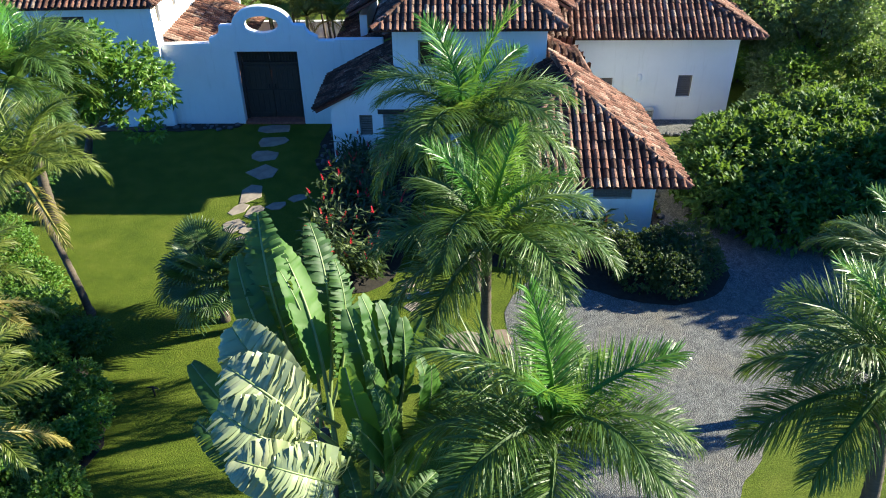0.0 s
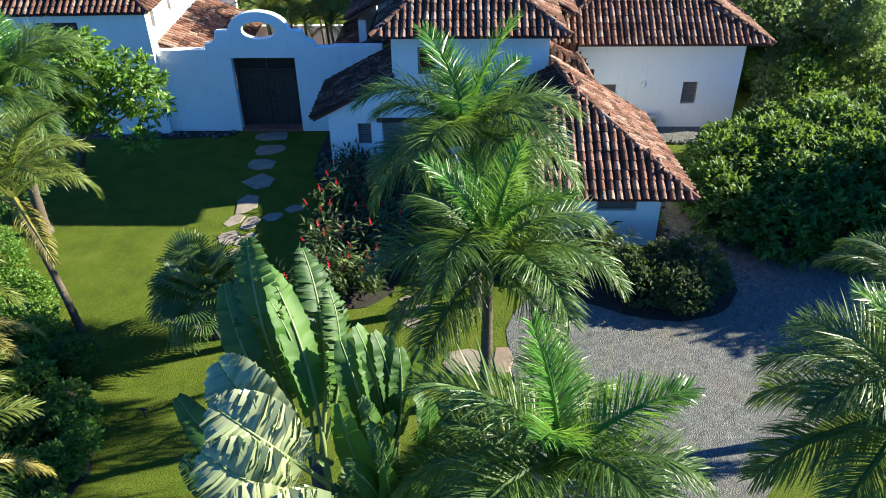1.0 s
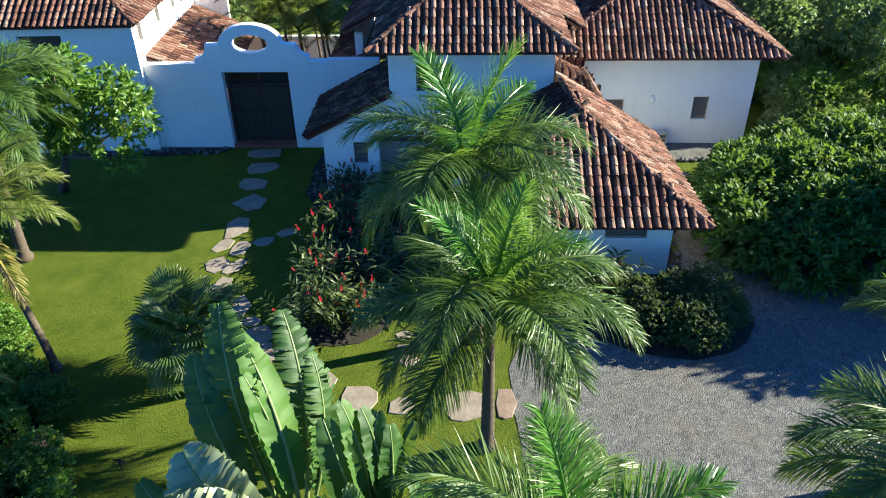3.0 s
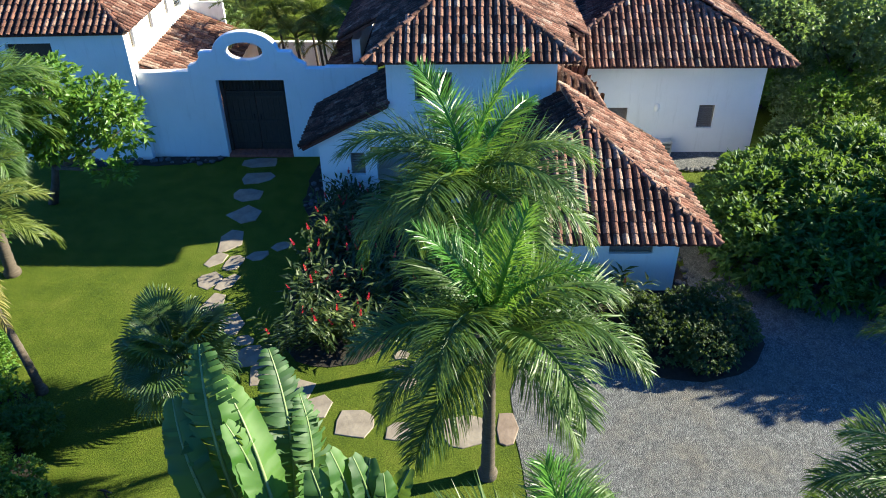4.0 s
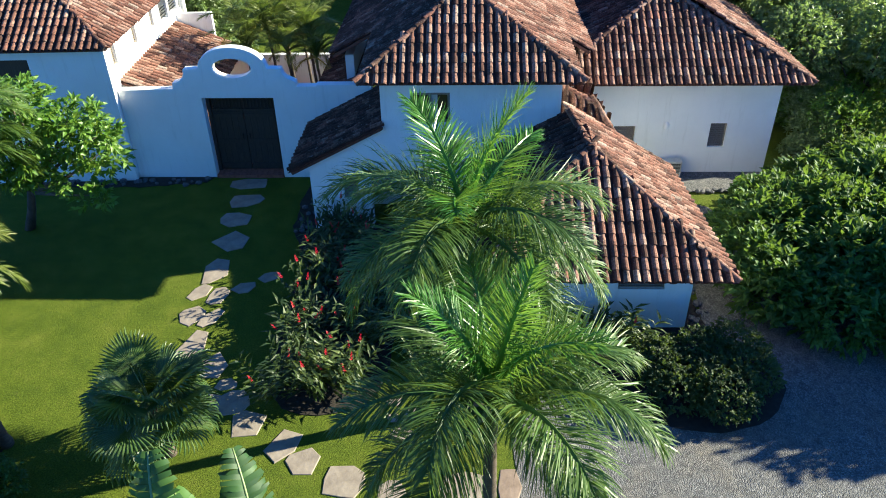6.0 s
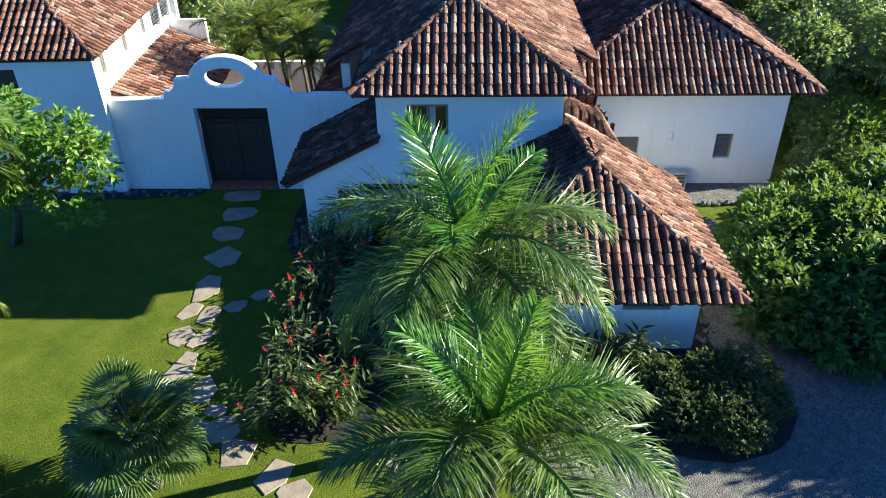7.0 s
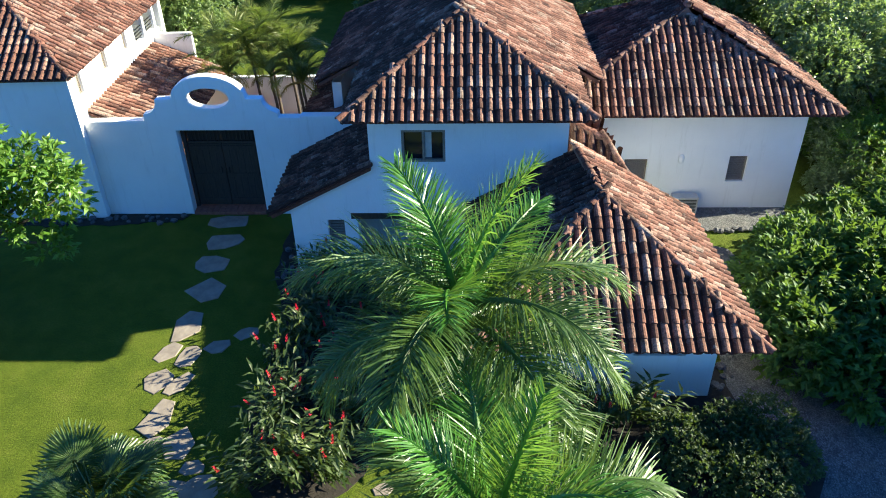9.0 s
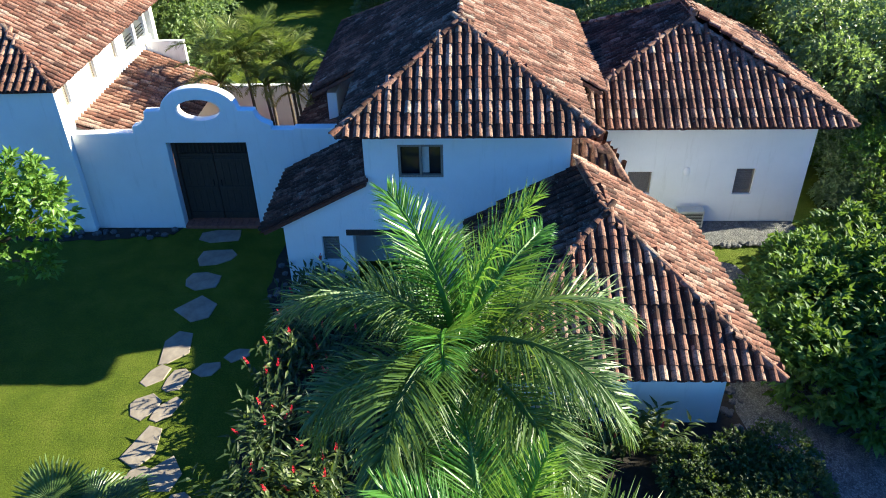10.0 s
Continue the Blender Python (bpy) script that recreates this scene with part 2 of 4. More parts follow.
def slab(outline, holes, thick, m, bevel=0.0):
    """A sheet with holes in the xz plane at y 0, that goes back by thick."""
    bm = bmesh.new()
    edges = []
    for loop in (outline, *holes):
        vs = [bm.verts.new((x, 0, z)) for x, z in loop]
        edges += [bm.edges.new((vs[i], vs[(i + 1) % len(vs)])) for i in range(len(vs))]
    bmesh.ops.triangle_fill(bm, use_beauty=True, use_dissolve=False, edges=edges)
    ext = bmesh.ops.extrude_face_region(bm, geom=list(bm.faces))
    bmesh.ops.translate(bm, verts=[g for g in ext["geom"] if isinstance(g, bmesh.types.BMVert)], vec=(0, thick, 0))
    bmesh.ops.recalc_face_normals(bm, faces=list(bm.faces))
    if bevel:
        sharp = [e for e in bm.edges if len(e.link_faces) == 2 and e.calc_face_angle() > 0.6]
        bmesh.ops.bevel(bm, geom=sharp, offset=bevel, segments=2, affect="EDGES", profile=0.5)
    bm.transform(m)
    return bm


def rect(x0, x1, z0, z1):
    return [(x0, z0), (x1, z0), (x1, z1), (x0, z1)]


def tube(bm, points, radii, sides=8):
    rings = []
    for i, p in enumerate(points):
        p = Vector(p)
        d = (Vector(points[min(i + 1, len(points) - 1)]) - Vector(points[max(i - 1, 0)])).normalized()
        a = d.orthogonal().normalized() if abs(d.z) < 0.99 else Vector((1, 0, 0))
        if i:
            a = (rings[-1][1] - d * rings[-1][1].dot(d)).normalized()
        b = d.cross(a)
        rings.append(([bm.verts.new(p + radii[i] * (math.cos(k * math.tau / sides) * a + math.sin(k * math.tau / sides) * b)) for k in range(sides)], a))
    for (r, _), (s, _) in zip(rings, rings[1:]):
        for k in range(sides):
            f = bm.faces.new((r[k], r[(k + 1) % sides], s[(k + 1) % sides], s[k]))
            f.smooth = True
    bm.faces.new(list(reversed(rings[0][0])))
    bm.faces.new(rings[-1][0])


# ---- roof tiles ----
STEP, ROW = 0.246, 0.335


def cover_tile(r0=0.092, r1=0.082, length=0.43, k=6, lift=0.022):
    vs, fs = [], []
    for r, y, z in ((r0, 0, lift), (r1, length, 0.0), (r0 - 0.017, 0, lift), (r0 - 0.02, 0.07, lift)):
        for i in range(k + 1):
            a = math.pi * i / k
            vs.append((r * math.cos(a), y, z + r * 0.95 * math.sin(a)))
    n = k + 1
    for i in range(k):
        fs.append((i, i + 1, n + i + 1, n + i))
        fs.append((i + 1, i, 2 * n + i, 2 * n + i + 1))
        fs.append((2 * n + i + 1, 2 * n + i, 3 * n + i, 3 * n + i + 1))
    fs.append(tuple(range(4 * n - 1, 3 * n - 1, -1)))
    fs = [tuple(reversed(f)) for f in fs]
    return np.array(vs), fs


def pan_tile(r=0.105, length=0.43, k=4):
    vs, fs = [], []
    for y, z in ((0, 0.022), (length, 0.0)):
        for i in range(k + 1):
            a = math.pi * i / k
            vs.append((-r * math.cos(a), y, 0.062 + z - 0.062 * math.sin(a)))
    n = k + 1
    for i in range(k):
        fs.append((i, i + 1, n + i + 1, n + i))
    return np.array(vs), fs


COVER_V, COVER_F = cover_tile()
PAN_V, PAN_F = pan_tile()
RIDGE_V, RIDGE_F = cover_tile(0.098, 0.086, 0.42, 8, 0.02)
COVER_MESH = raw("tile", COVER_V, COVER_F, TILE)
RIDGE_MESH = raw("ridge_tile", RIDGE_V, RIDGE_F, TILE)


def inside(poly, x, y):
    hit = False
    for (x0, y0), (x1, y1) in zip(poly, poly[1:] + poly[:1]):
        if (y0 > y) != (y1 > y) and x < (x1 - x0) * (y - y0) / (y1 - y0) + x0:
            hit = not hit
    return hit


def joined(name, mats, verts, faces, mat):
    allv, allf, k = [], [], 0
    for m in mats:
        a = np.array(m)
        allv.append(verts @ a[:3, :3].T + a[:3, 3])
        allf += [tuple(i + k for i in f) for f in faces]
        k += len(verts)
    return raw(name, np.concatenate(allv), allf, mat)


def roof_slope(parent, pts, single=0, mat=None, seed=1, deck=0.09):
    """Barrel tiles on one plane: pts start with the eave's two ends, seen from outside left to right. single: how many tiles, from the eave up, are pieces of their own."""
    rng = random.Random(seed)
    pts = [Vector(p) for p in pts]
    u = (pts[1] - pts[0]).normalized()
    n = u.cross(pts[2] - pts[1]).normalized()
    if n.z < 0:
        n = -n
    v = n.cross(u).normalized()
    base = Matrix((u, v, n)).transposed().to_4x4()
    base.translation = pts[0]
    flat = [((p - pts[0]).dot(u), (p - pts[0]).dot(v)) for p in pts]
    bm = bmesh.new()
    top = [bm.verts.new(p - 0.004 * n) for p in pts]
    f = bm.faces.new(top)
    ext = bmesh.ops.extrude_face_region(bm, geom=[f])
    bmesh.ops.translate(bm, verts=[g for g in ext["geom"] if isinstance(g, bmesh.types.BMVert)], vec=-deck * n)
    bmesh.ops.recalc_face_normals(bm, faces=list(bm.faces))
    slope = part("roof_slope", bm, PAN, parent)
    a_max, b_max, a_min = max(a for a, _ in flat), max(b for _, b in flat), min(a for a, _ in flat)
    covers, pans = [], []
    for j in range(int(b_max / ROW) + 1):
        for i in range(int((a_max - a_min) / STEP) + 2):
            for half, out in ((0, covers), (0.5, pans)):
                a, b = a_min + (i + half + 0.25) * STEP, j * ROW - 0.07
                if inside(flat, a, max(b + 0.16, 0.03)):
                    wob = pose(rng.gauss(0, 0.006), rng.gauss(0, 0.012), 0.05 + rng.gauss(0, 0.004) if not half else 0.0, rng.gauss(0, 0.5), rng.gauss(0, 1.0), rng.gauss(0, 0.8))
                    out.append(base @ Matrix.Translation((a, b, 0)) @ wob)
    for m in covers[:single]:
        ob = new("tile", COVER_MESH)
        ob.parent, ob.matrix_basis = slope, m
    if covers[single:]:
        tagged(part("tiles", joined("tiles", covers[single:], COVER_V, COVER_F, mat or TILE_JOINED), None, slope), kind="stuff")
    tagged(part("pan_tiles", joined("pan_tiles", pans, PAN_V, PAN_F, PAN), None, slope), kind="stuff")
    return slope


def ridge_line(parent, a, b, seed=3):
    """Ridge tiles bedded in mortar from a (low) to b (high)."""
    rng = random.Random(seed)
    a, b = Vector(a), Vector(b)
    d = (b - a).normalized()
    s = d.cross(Vector((0, 0, 1))).normalized()
    n = s.cross(d)
    bm = bmesh.new()
    m = Matrix((s, d, n)).transposed().to_4x4()
    m.translation = a
    long = (b - a).length
    box(bm, (-0.085, 0, -0.06), (0.085, long, 0.06), 0.02, m)
    bed = part("ridge_bed", bm, MORTAR, parent)
    for i in range(int(long / 0.36) + 1):
        ob = new("ridge_tile", RIDGE_MESH)
        ob.parent = bed
        ob.matrix_basis = m @ pose(rng.gauss(0, 0.008), i * 0.36 - 0.05, 0.045, 0, rng.gauss(0, 2), rng.gauss(0, 2))


# ---- ground ----
def sheet(name, outline, z, mat, label, kind_name, jitter=0.05, seed=5, thick=0.0):
    """A level sheet with an uneven edge."""
    rng = random.Random(seed)
    pts = []
    for (x0, y0), (x1, y1) in zip(outline, outline[1:] + outline[:1]):
        k = max(1, int(math.hypot(x1 - x0, y1 - y0) / 0.3))
        for i in range(k):
            f = i / k
            pts.append((x0 + f * (x1 - x0) + rng.gauss(0, jitter), y0 + f * (y1 - y0) + rng.gauss(0, jitter)))
    bm = bmesh.new()
    vs = [bm.verts.new((x, y, z)) for x, y in pts]
    es = [bm.edges.new((vs[i], vs[(i + 1) % len(vs)])) for i in range(len(vs))]
    bmesh.ops.triangle_fill(bm, use_beauty=True, edges=es)
    ext = bmesh.ops.extrude_face_region(bm, geom=list(bm.faces))
    bmesh.ops.translate(bm, verts=[g for g in ext["geom"] if isinstance(g, bmesh.types.BMVert)], vec=(0, 0, -0.05))
    bmesh.ops.recalc_face_normals(bm, faces=list(bm.faces))
    return tagged(part(name, bm, mat), label, kind_name, kind="structure")


def smooth_loop(pts, k=4):
    out, n = [], len(pts)
    for i in range(n):
        p0, p1, p2, p3 = (pts[(i + d) % n] for d in (-1, 0, 1, 2))
        for j in range(k):
            t = j / k
            out.append(tuple(0.5 * (2 * b + (c - a) * t + (2 * a - 5 * b + 4 * c - d) * t * t + (3 * b - a - 3 * c + d) * t ** 3) for a, b, c, d in zip(p0, p1, p2, p3)))
    return out


tagged(part("ground", boxed((-900, -900, -0.5), (900, 900, 0)), GRASS), "mown green lawn grass with dry patches", "lawn", kind="structure")
DRIVE = [(1.6, -12), (1.6, 4), (1.62, 10), (1.42, 12.4), (1.3, 14.1), (1.6, 15.3), (2.6, 16.6), (4.4, 17.4), (6.3, 18.2), (6.75, 20), (6.8, 22), (7.0, 24.8), (8.4, 25.0), (8.6, 23.2), (9.8, 22.4), (14, 21.4), (24, 21), (24, 12.4), (13, 12.2), (9.2, 11.7), (7.9, 11.0), (7.05, 10.2), (6.3, 9.1), (5.8, 8.4), (5.4, 6), (5.2, 2), (5.2, -12)]
sheet("driveway", smooth_loop(DRIVE, 3), 0.012, GRAVEL, "grey gravel driveway worn to tan earth", "driveway", 0.03)
sheet("planting_bed", [(-16, 26.4), (-11.8, 26.35), (-9.1, 26.75), (-9.0, 27.2), (-16, 27.2)], 0.02, SOIL, "dark stony bed along the white wall", "bed", 0.05, 7)
sheet("planting_bed", smooth_loop([(-5.35, 26.9), (-5.45, 24.5), (-5.25, 23.0), (-4.7, 21.5), (-4.75, 18), (-4.5, 16), (-3.6, 15.3), (-2.2, 15.7), (-1.7, 17), (-1.6, 20), (-1.7, 23.8), (-4.4, 23.9), (-4.6, 26.9)], 2), 0.02, SOIL, "dark soil bed beneath red ginger plants", "bed", 0.04, 8)
sheet("planting_bed", smooth_loop([(0.6, 18.7), (0.5, 17.0), (2.4, 16.4), (4.2, 15.3), (6.0, 14.9), (7.6, 15.6), (8.0, 17.1), (7.0, 18.0), (6.6, 18.9), (6.5, 21.4), (6.0, 21.0), (6.0, 18.7)], 2), 0.022, SOIL, "dark soil bed with hedge beside the garage", "bed", 0.04, 9)
sheet("planting_bed", smooth_loop([(-20, 4), (-9, 4), (-8.2, 8.3), (-8.0, 10.8), (-9.9, 12.8), (-10.2, 14.2), (-13.4, 15.2), (-20, 16)], 2), 0.02, SOIL, "dark soil bed under shrubs and palms", "bed", 0.06, 10)
sheet("gravel_strip", [(7.4, 26.0), (10.9, 26.1), (11.0, 27.55), (7.3, 27.55)], 0.03, GRAVEL, "grey pebble strip along white wall", "gravel", 0.05, 11)

# ---- houses ----
HOUSE_LABEL = "white plastered colonial house with weathered red barrel-tile roof"


def louvre(parent, x0, x1, z0, z1, m, slats=9):
    """A framed window with tilted wooden slats, set into the wall."""
    win = part("window", boxed((x0, 0.11, z0), (x1, 0.13, z1), 0, m), WOOD_DARK, parent, "small window with weathered wooden louvre slats")
    w = 0.045
    for lo, hi in (((x0, 0.03, z0), (x0 + w, 0.1, z1)), ((x1 - w, 0.03, z0), (x1, 0.1, z1)), ((x0 + w, 0.03, z1 - w), (x1 - w, 0.1, z1)), ((x0 + w, 0.03, z0), (x1 - w, 0.1, z0 + w))):
        part("window_frame", boxed(lo, hi, 0.006, m), WOOD_GREY, win)
    h = (z1 - z0 - 2 * w) / slats
    for i in range(slats):
        z = z0 + w + (i + 0.5) * h
        part("slat", boxed((x0 + w, -0.035, -0.006), (x1 - w, 0.035, 0.006), 0, m @ pose(0, 0.07, z, 38)), WOOD_GREY, win)
    part("sill", boxed((x0 - 0.04, -0.04, z0 - 0.05), (x1 + 0.04, 0.1, z0 - 0.002), 0.008, m), PLASTER, win)
    return win


house = thing("house", "two-storey " + HOUSE_LABEL, "house", at=(0.3, 23.6, 0))


def under(ob):
    """The children of ob keep the world's coordinates."""
    bpy.context.view_layer.update()
    for c in ob.children:
        c.matrix_parent_inverse = ob.matrix_world.inverted()


FY = 23.62
front = [(-4.66, 0), (-2.77, 0), (-2.77, 1.95), (-0.3, 1.95), (-0.3, 0), (3.0, 0), (3.0, 5.02), (-2.3, 5.02), (-2.3, 3.50), (-4.66, 2.27)]
W1, W2 = (-1.42, -0.25, 3.72, 4.66), (-3.64, -3.16, 1.08, 1.91)
part("wall", slab(front, [rect(*W1), rect(*W2)], 0.45, pose(0, FY, 0)), PLASTER, house)
part("wall", boxed((2.65, FY + 0.45, 0), (3.0, 33, 5.02)), PLASTER, house)
part("wall", boxed((-2.3, FY + 1.85, 0), (-1.95, 32.65, 5.02)), PLASTER, house)
part("wall", boxed((-2.3, FY + 0.45, 2.45), (-1.95, FY + 1.84, 5.02)), PLASTER, house)
part("wall", boxed((-2.3, 32.65, 0), (2.65, 33, 5.02)), PLASTER, house)
part("wall", boxed((-4.05, 28.6, 0), (-3.75, 33, 4.1)), PLASTER, house)
part("wall", slab([(0, 0), (3.02, 0), (3.02, 2.2), (0, 2.2)], [], 0.35, pose(-4.66, 27.10, 0, 0, 0, -90)), PLASTER, house)
part("wall", boxed((-3.3, FY + 1.6, 0), (0.4, FY + 1.8, 2.6)), PLASTER, house)
part("porch_ceiling", boxed((-3.3, FY + 0.46, 2.3), (0.4, FY + 1.6, 2.4)), WOOD_DARK, house)
part("lintel", boxed((-2.95, FY - 0.03, 1.95), (-0.12, FY + 0.25, 2.13), 0.01), WOOD_DARK, house, "dark timber lintel")
louvre(house, *W2, pose(0, FY + 0.1, 0), 8)
win = part("window", boxed((W1[0], FY + 0.2, W1[2]), (W1[1], FY + 0.22, W1[3])), glass_mat, house, "open casement window with grey frame")
x0, x1, z0, z1 = W1
for lo, hi in (((x0, z0), (x0 + 0.07, z1)), ((x1 - 0.07, z0), (x1, z1)), ((x0 + 0.07, z1 - 0.07), (x1 - 0.07, z1)), ((x0 + 0.07, z0), (x1 - 0.07, z0 + 0.07)), ((-0.87, z0 + 0.07), (-0.80, z1 - 0.07))):
    part("window_frame", boxed((lo[0], FY + 0.02, lo[1]), (hi[0], FY + 0.12, hi[1]), 0.008), WOOD_GREY, win)
part("casement", boxed((-0.80, FY + 0.13, z0 + 0.08), (-0.62, FY + 0.17, z1 - 0.08), 0.006), FRAME, win, "half-open pale shutter leaf")

EAVE, APEX = 5.25, (0.18, 25.6, 7.18)
EL, ER, EY, BACK = -2.86, 3.54, 22.82, 33.6
RIDGE_END, WEST_LOW, EAST_LOW = (APEX[0], 30.1, APEX[2]), EAVE - 0.978, EAVE - 0.379
roof = part("roof", boxed((-2.3, FY + 0.1, 5.02), (3.0, 33.0, 5.10)), WOOD_DARK, house)
roof_slope(roof, [(EL, EY, EAVE), (ER, EY, EAVE), APEX], 300, None, 11)
roof_slope(roof, [(4.2, 26.5, EAST_LOW), (4.2, BACK + 0.6, EAST_LOW), RIDGE_END, APEX, (ER, EY, EAVE), (ER, 26.5, EAVE)], 0, None, 12)
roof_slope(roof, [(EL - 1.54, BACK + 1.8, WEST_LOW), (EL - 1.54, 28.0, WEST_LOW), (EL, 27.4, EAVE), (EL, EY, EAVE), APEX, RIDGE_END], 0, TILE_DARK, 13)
roof_slope(roof, [(ER, BACK, EAVE), (EL, BACK, EAVE), RIDGE_END], 0, None, 16)
ridge_line(house, (4.2, BACK + 0.6, EAST_LOW), RIDGE_END, 17)
ridge_line(house, (EL - 1.54, BACK + 1.8, WEST_LOW), RIDGE_END, 18)
for a in ((EL, EY, EAVE), (ER, EY, EAVE)):
    ridge_line(house, Vector(a) + Vector((0, 0, 0.03)), APEX, 4)
ridge_line(house, APEX, RIDGE_END, 5)
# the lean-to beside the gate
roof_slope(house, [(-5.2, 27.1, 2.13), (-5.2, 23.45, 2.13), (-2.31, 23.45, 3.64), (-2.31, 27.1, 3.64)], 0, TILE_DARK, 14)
under(house)

garage = thing("garage", "low white garage wing with a hipped red barrel-tile roof", "garage", at=(3.5, 20, 0))
GY, GW = 18.62, (1.05, 6.06)
gw = (4.15, 5.35, 1.28, 1.95)
part("wall", slab(rect(GW[0], GW[1], 0, 2.2), [rect(*gw)], 0.3, pose(0, GY, 0)), PLASTER, garage)
part("wall", boxed((GW[1] - 0.3, GY + 0.3, 0), (GW[1], 23.36, 2.2)), PLASTER, garage)
part("wall", slab([(3.02, 0), (6.06, 0), (6.06, 2.2), (3.2, 3.95), (3.02, 3.8)], [], 0.22, pose(0, 23.38, 0)), PLASTER, garage)
part("wall", boxed((GW[0], GY + 0.3, 0), (GW[0] + 0.3, FY - 0.003, 2.2)), PLASTER, garage)
louvre(garage, *gw, pose(0, GY + 0.05, 0), 7)
GZ, GA, GB = 2.12, (3.56, 21.24, 4.05), (3.2, 23.66, 4.15)
G0, G1, G2 = (0.38, 17.8, GZ), (6.80, 17.8, GZ), (6.38, 23.66, 2.2)
roof_slope(garage, [G0, G1, GA], 300, None, 21)
roof_slope(garage, [G1, G2, GB, GA], 0, None, 22)
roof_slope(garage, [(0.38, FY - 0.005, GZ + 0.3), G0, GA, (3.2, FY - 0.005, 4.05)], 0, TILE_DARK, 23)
ridge_line(garage, G0, GA, 6)
ridge_line(garage, G1, GA, 7)
ridge_line(garage, GA, GB, 8)
ridge_line(garage, G2, GB, 15)
# the small tiled link between the garage and the houses
part("wall", boxed((3.02, 24.2, 0), (4.6, 25.6, 2.75)), PLASTER, garage)
roof_slope(garage, [(3.02, 24.1, 2.65), (4.95, 24.1, 2.65), (4.2, 24.9, 3.74), (3.05, 25.25, 4.22)], 0, TILE_DARK, 24)
roof_slope(garage, [(4.95, 26.0, 2.65), (3.02, 26.0, 2.65), (3.05, 25.25, 4.22), (4.2, 24.9, 3.74)], 0, TILE_DARK, 25)
ridge_line(garage, (4.98, 24.1, 2.7), (4.2, 24.9, 3.78), 26)
ridge_line(garage, (4.2, 24.9, 3.76), (3.05, 25.25, 4.24), 27)
under(garage)

guest = thing("house", "single-storey " + HOUSE_LABEL, "house", at=(7, 29, 0))
RY = 27.5
rw = [(5.44, 6.2, 1.05, 1.84), (8.81, 9.40, 1.03, 1.94)]
part("wall", slab(rect(3.02, 10.98, 0, 3.5), [rect(*r) for r in rw], 0.35, pose(0, RY, 0)), PLASTER, guest)
part("wall", boxed((10.63, RY + 0.35, 0), (10.98, 34, 3.5)), PLASTER, guest)
part("wall", boxed((3.02, RY + 0.35, 0), (3.35, 33.65, 3.5)), PLASTER, guest)
part("wall", boxed((3.02, 33.65, 0), (10.63, 34, 3.5)), PLASTER, guest)
for r in rw:
    louvre(guest, *r, pose(0, RY + 0.06, 0), 10)
RZ, RA = 3.72, 5.75
R0, R1 = (2.75, 26.62, RZ), (11.6, 26.62, RZ)
roof_slope(guest, [R0, R1, (7.5, 29.75, RA), (6.85, 29.75, RA)], 300, None, 31)
RT, R2, R3 = 7.35, (11.6, 34.9, RZ), (2.75, 34.9, RZ)
RS, RN = (RT, 29.95, RA + 0.36), (RT, 31.2, RA + 0.36)
roof_slope(guest, [R1, R2, RN, RS, (7.5, 29.75, RA)], 0, None, 32)
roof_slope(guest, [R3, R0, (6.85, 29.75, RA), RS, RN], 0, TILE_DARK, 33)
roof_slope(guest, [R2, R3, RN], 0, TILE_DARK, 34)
ridge_line(guest, R3, RN, 35)
ridge_line(guest, R2, RN, 36)
ridge_line(guest, R0, (6.9, 29.75, RA), 9)
ridge_line(guest, R1, (7.45, 29.75, RA), 10)
ridge_line(guest, (RT, 29.7, RA + 0.38), (RT, 31.2, RA + 0.38), 12)
part("gablet", slab([(6.85, RA - 0.1), (7.7, RA - 0.1), (RT, RA + 0.32)], [], 0.1, pose(0, 29.76, 0)), MORTAR, guest)
under(guest)

wing = thing("house", "white house wing with sunlit side wall and red tile roof", "house", at=(-14, 29, 0))
WM = pose(-11.8, 26.9, 0, 0, 0, 2.5)
side_w = [(0.55, 0.95, 4.1, 4.9), (2.7, 3.1, 4.15, 4.95), (4.75, 5.1, 4.15, 4.9)]
part("wall", slab(rect(-9, 0, 0, 4.95), [rect(-4.2, -2.6, 3.6, 4.6)], 0.35, WM), PLASTER, wing)
part("wall", slab(rect(0.35, 5.9, 0, 4.95), [rect(*r) for r in side_w], 0.35, WM @ pose(0, 0, 0, 0, 0, 90)), PLASTER, wing)
part("parapet", boxed((-0.35, 5.9, 0), (0.0, 8.6, 3.9), 0.01, WM), PLASTER, wing)
part("wall", boxed((-2.6, 5.9, 0), (-2.4, 9.0, 4.95), 0, WM), PLASTER, wing)
for py_ in (7.2, 8.45):
    part("post", boxed((-0.25, py_ - 0.09, 3.9), (-0.07, py_ + 0.09, 4.95), 0.01, WM), PLASTER, wing, "slim white veranda post")
for k in range(4):
    part("rail", boxed((-0.19, 5.92, 4.02 + 0.12 * k), (-0.16, 8.36, 4.05 + 0.12 * k), 0, WM), IRON, wing)
for r in side_w:
    louvre(wing, *r, WM @ pose(0, 0, 0, 0, 0, 90) @ pose(0, 0.05, 0), 9)
# Solid panel in the opening; its dark colour stands for the shade inside
part("window", boxed((-4.2, 0.2, 3.6), (-2.6, 0.24, 4.6), 0, WM), WOOD_DARK, wing, "veranda opening filled by a dark panel for its shade")


def wm(x, y, z):
    return tuple(WM @ Vector((x, y, z)))


LZ = 4.98
roof_slope(wing, [wm(-9, -0.25, LZ), wm(0.2, -0.25, LZ), wm(-3.0, 3.0, 7.0), wm(-9, 3.0, 7.0)], 120, None, 41)
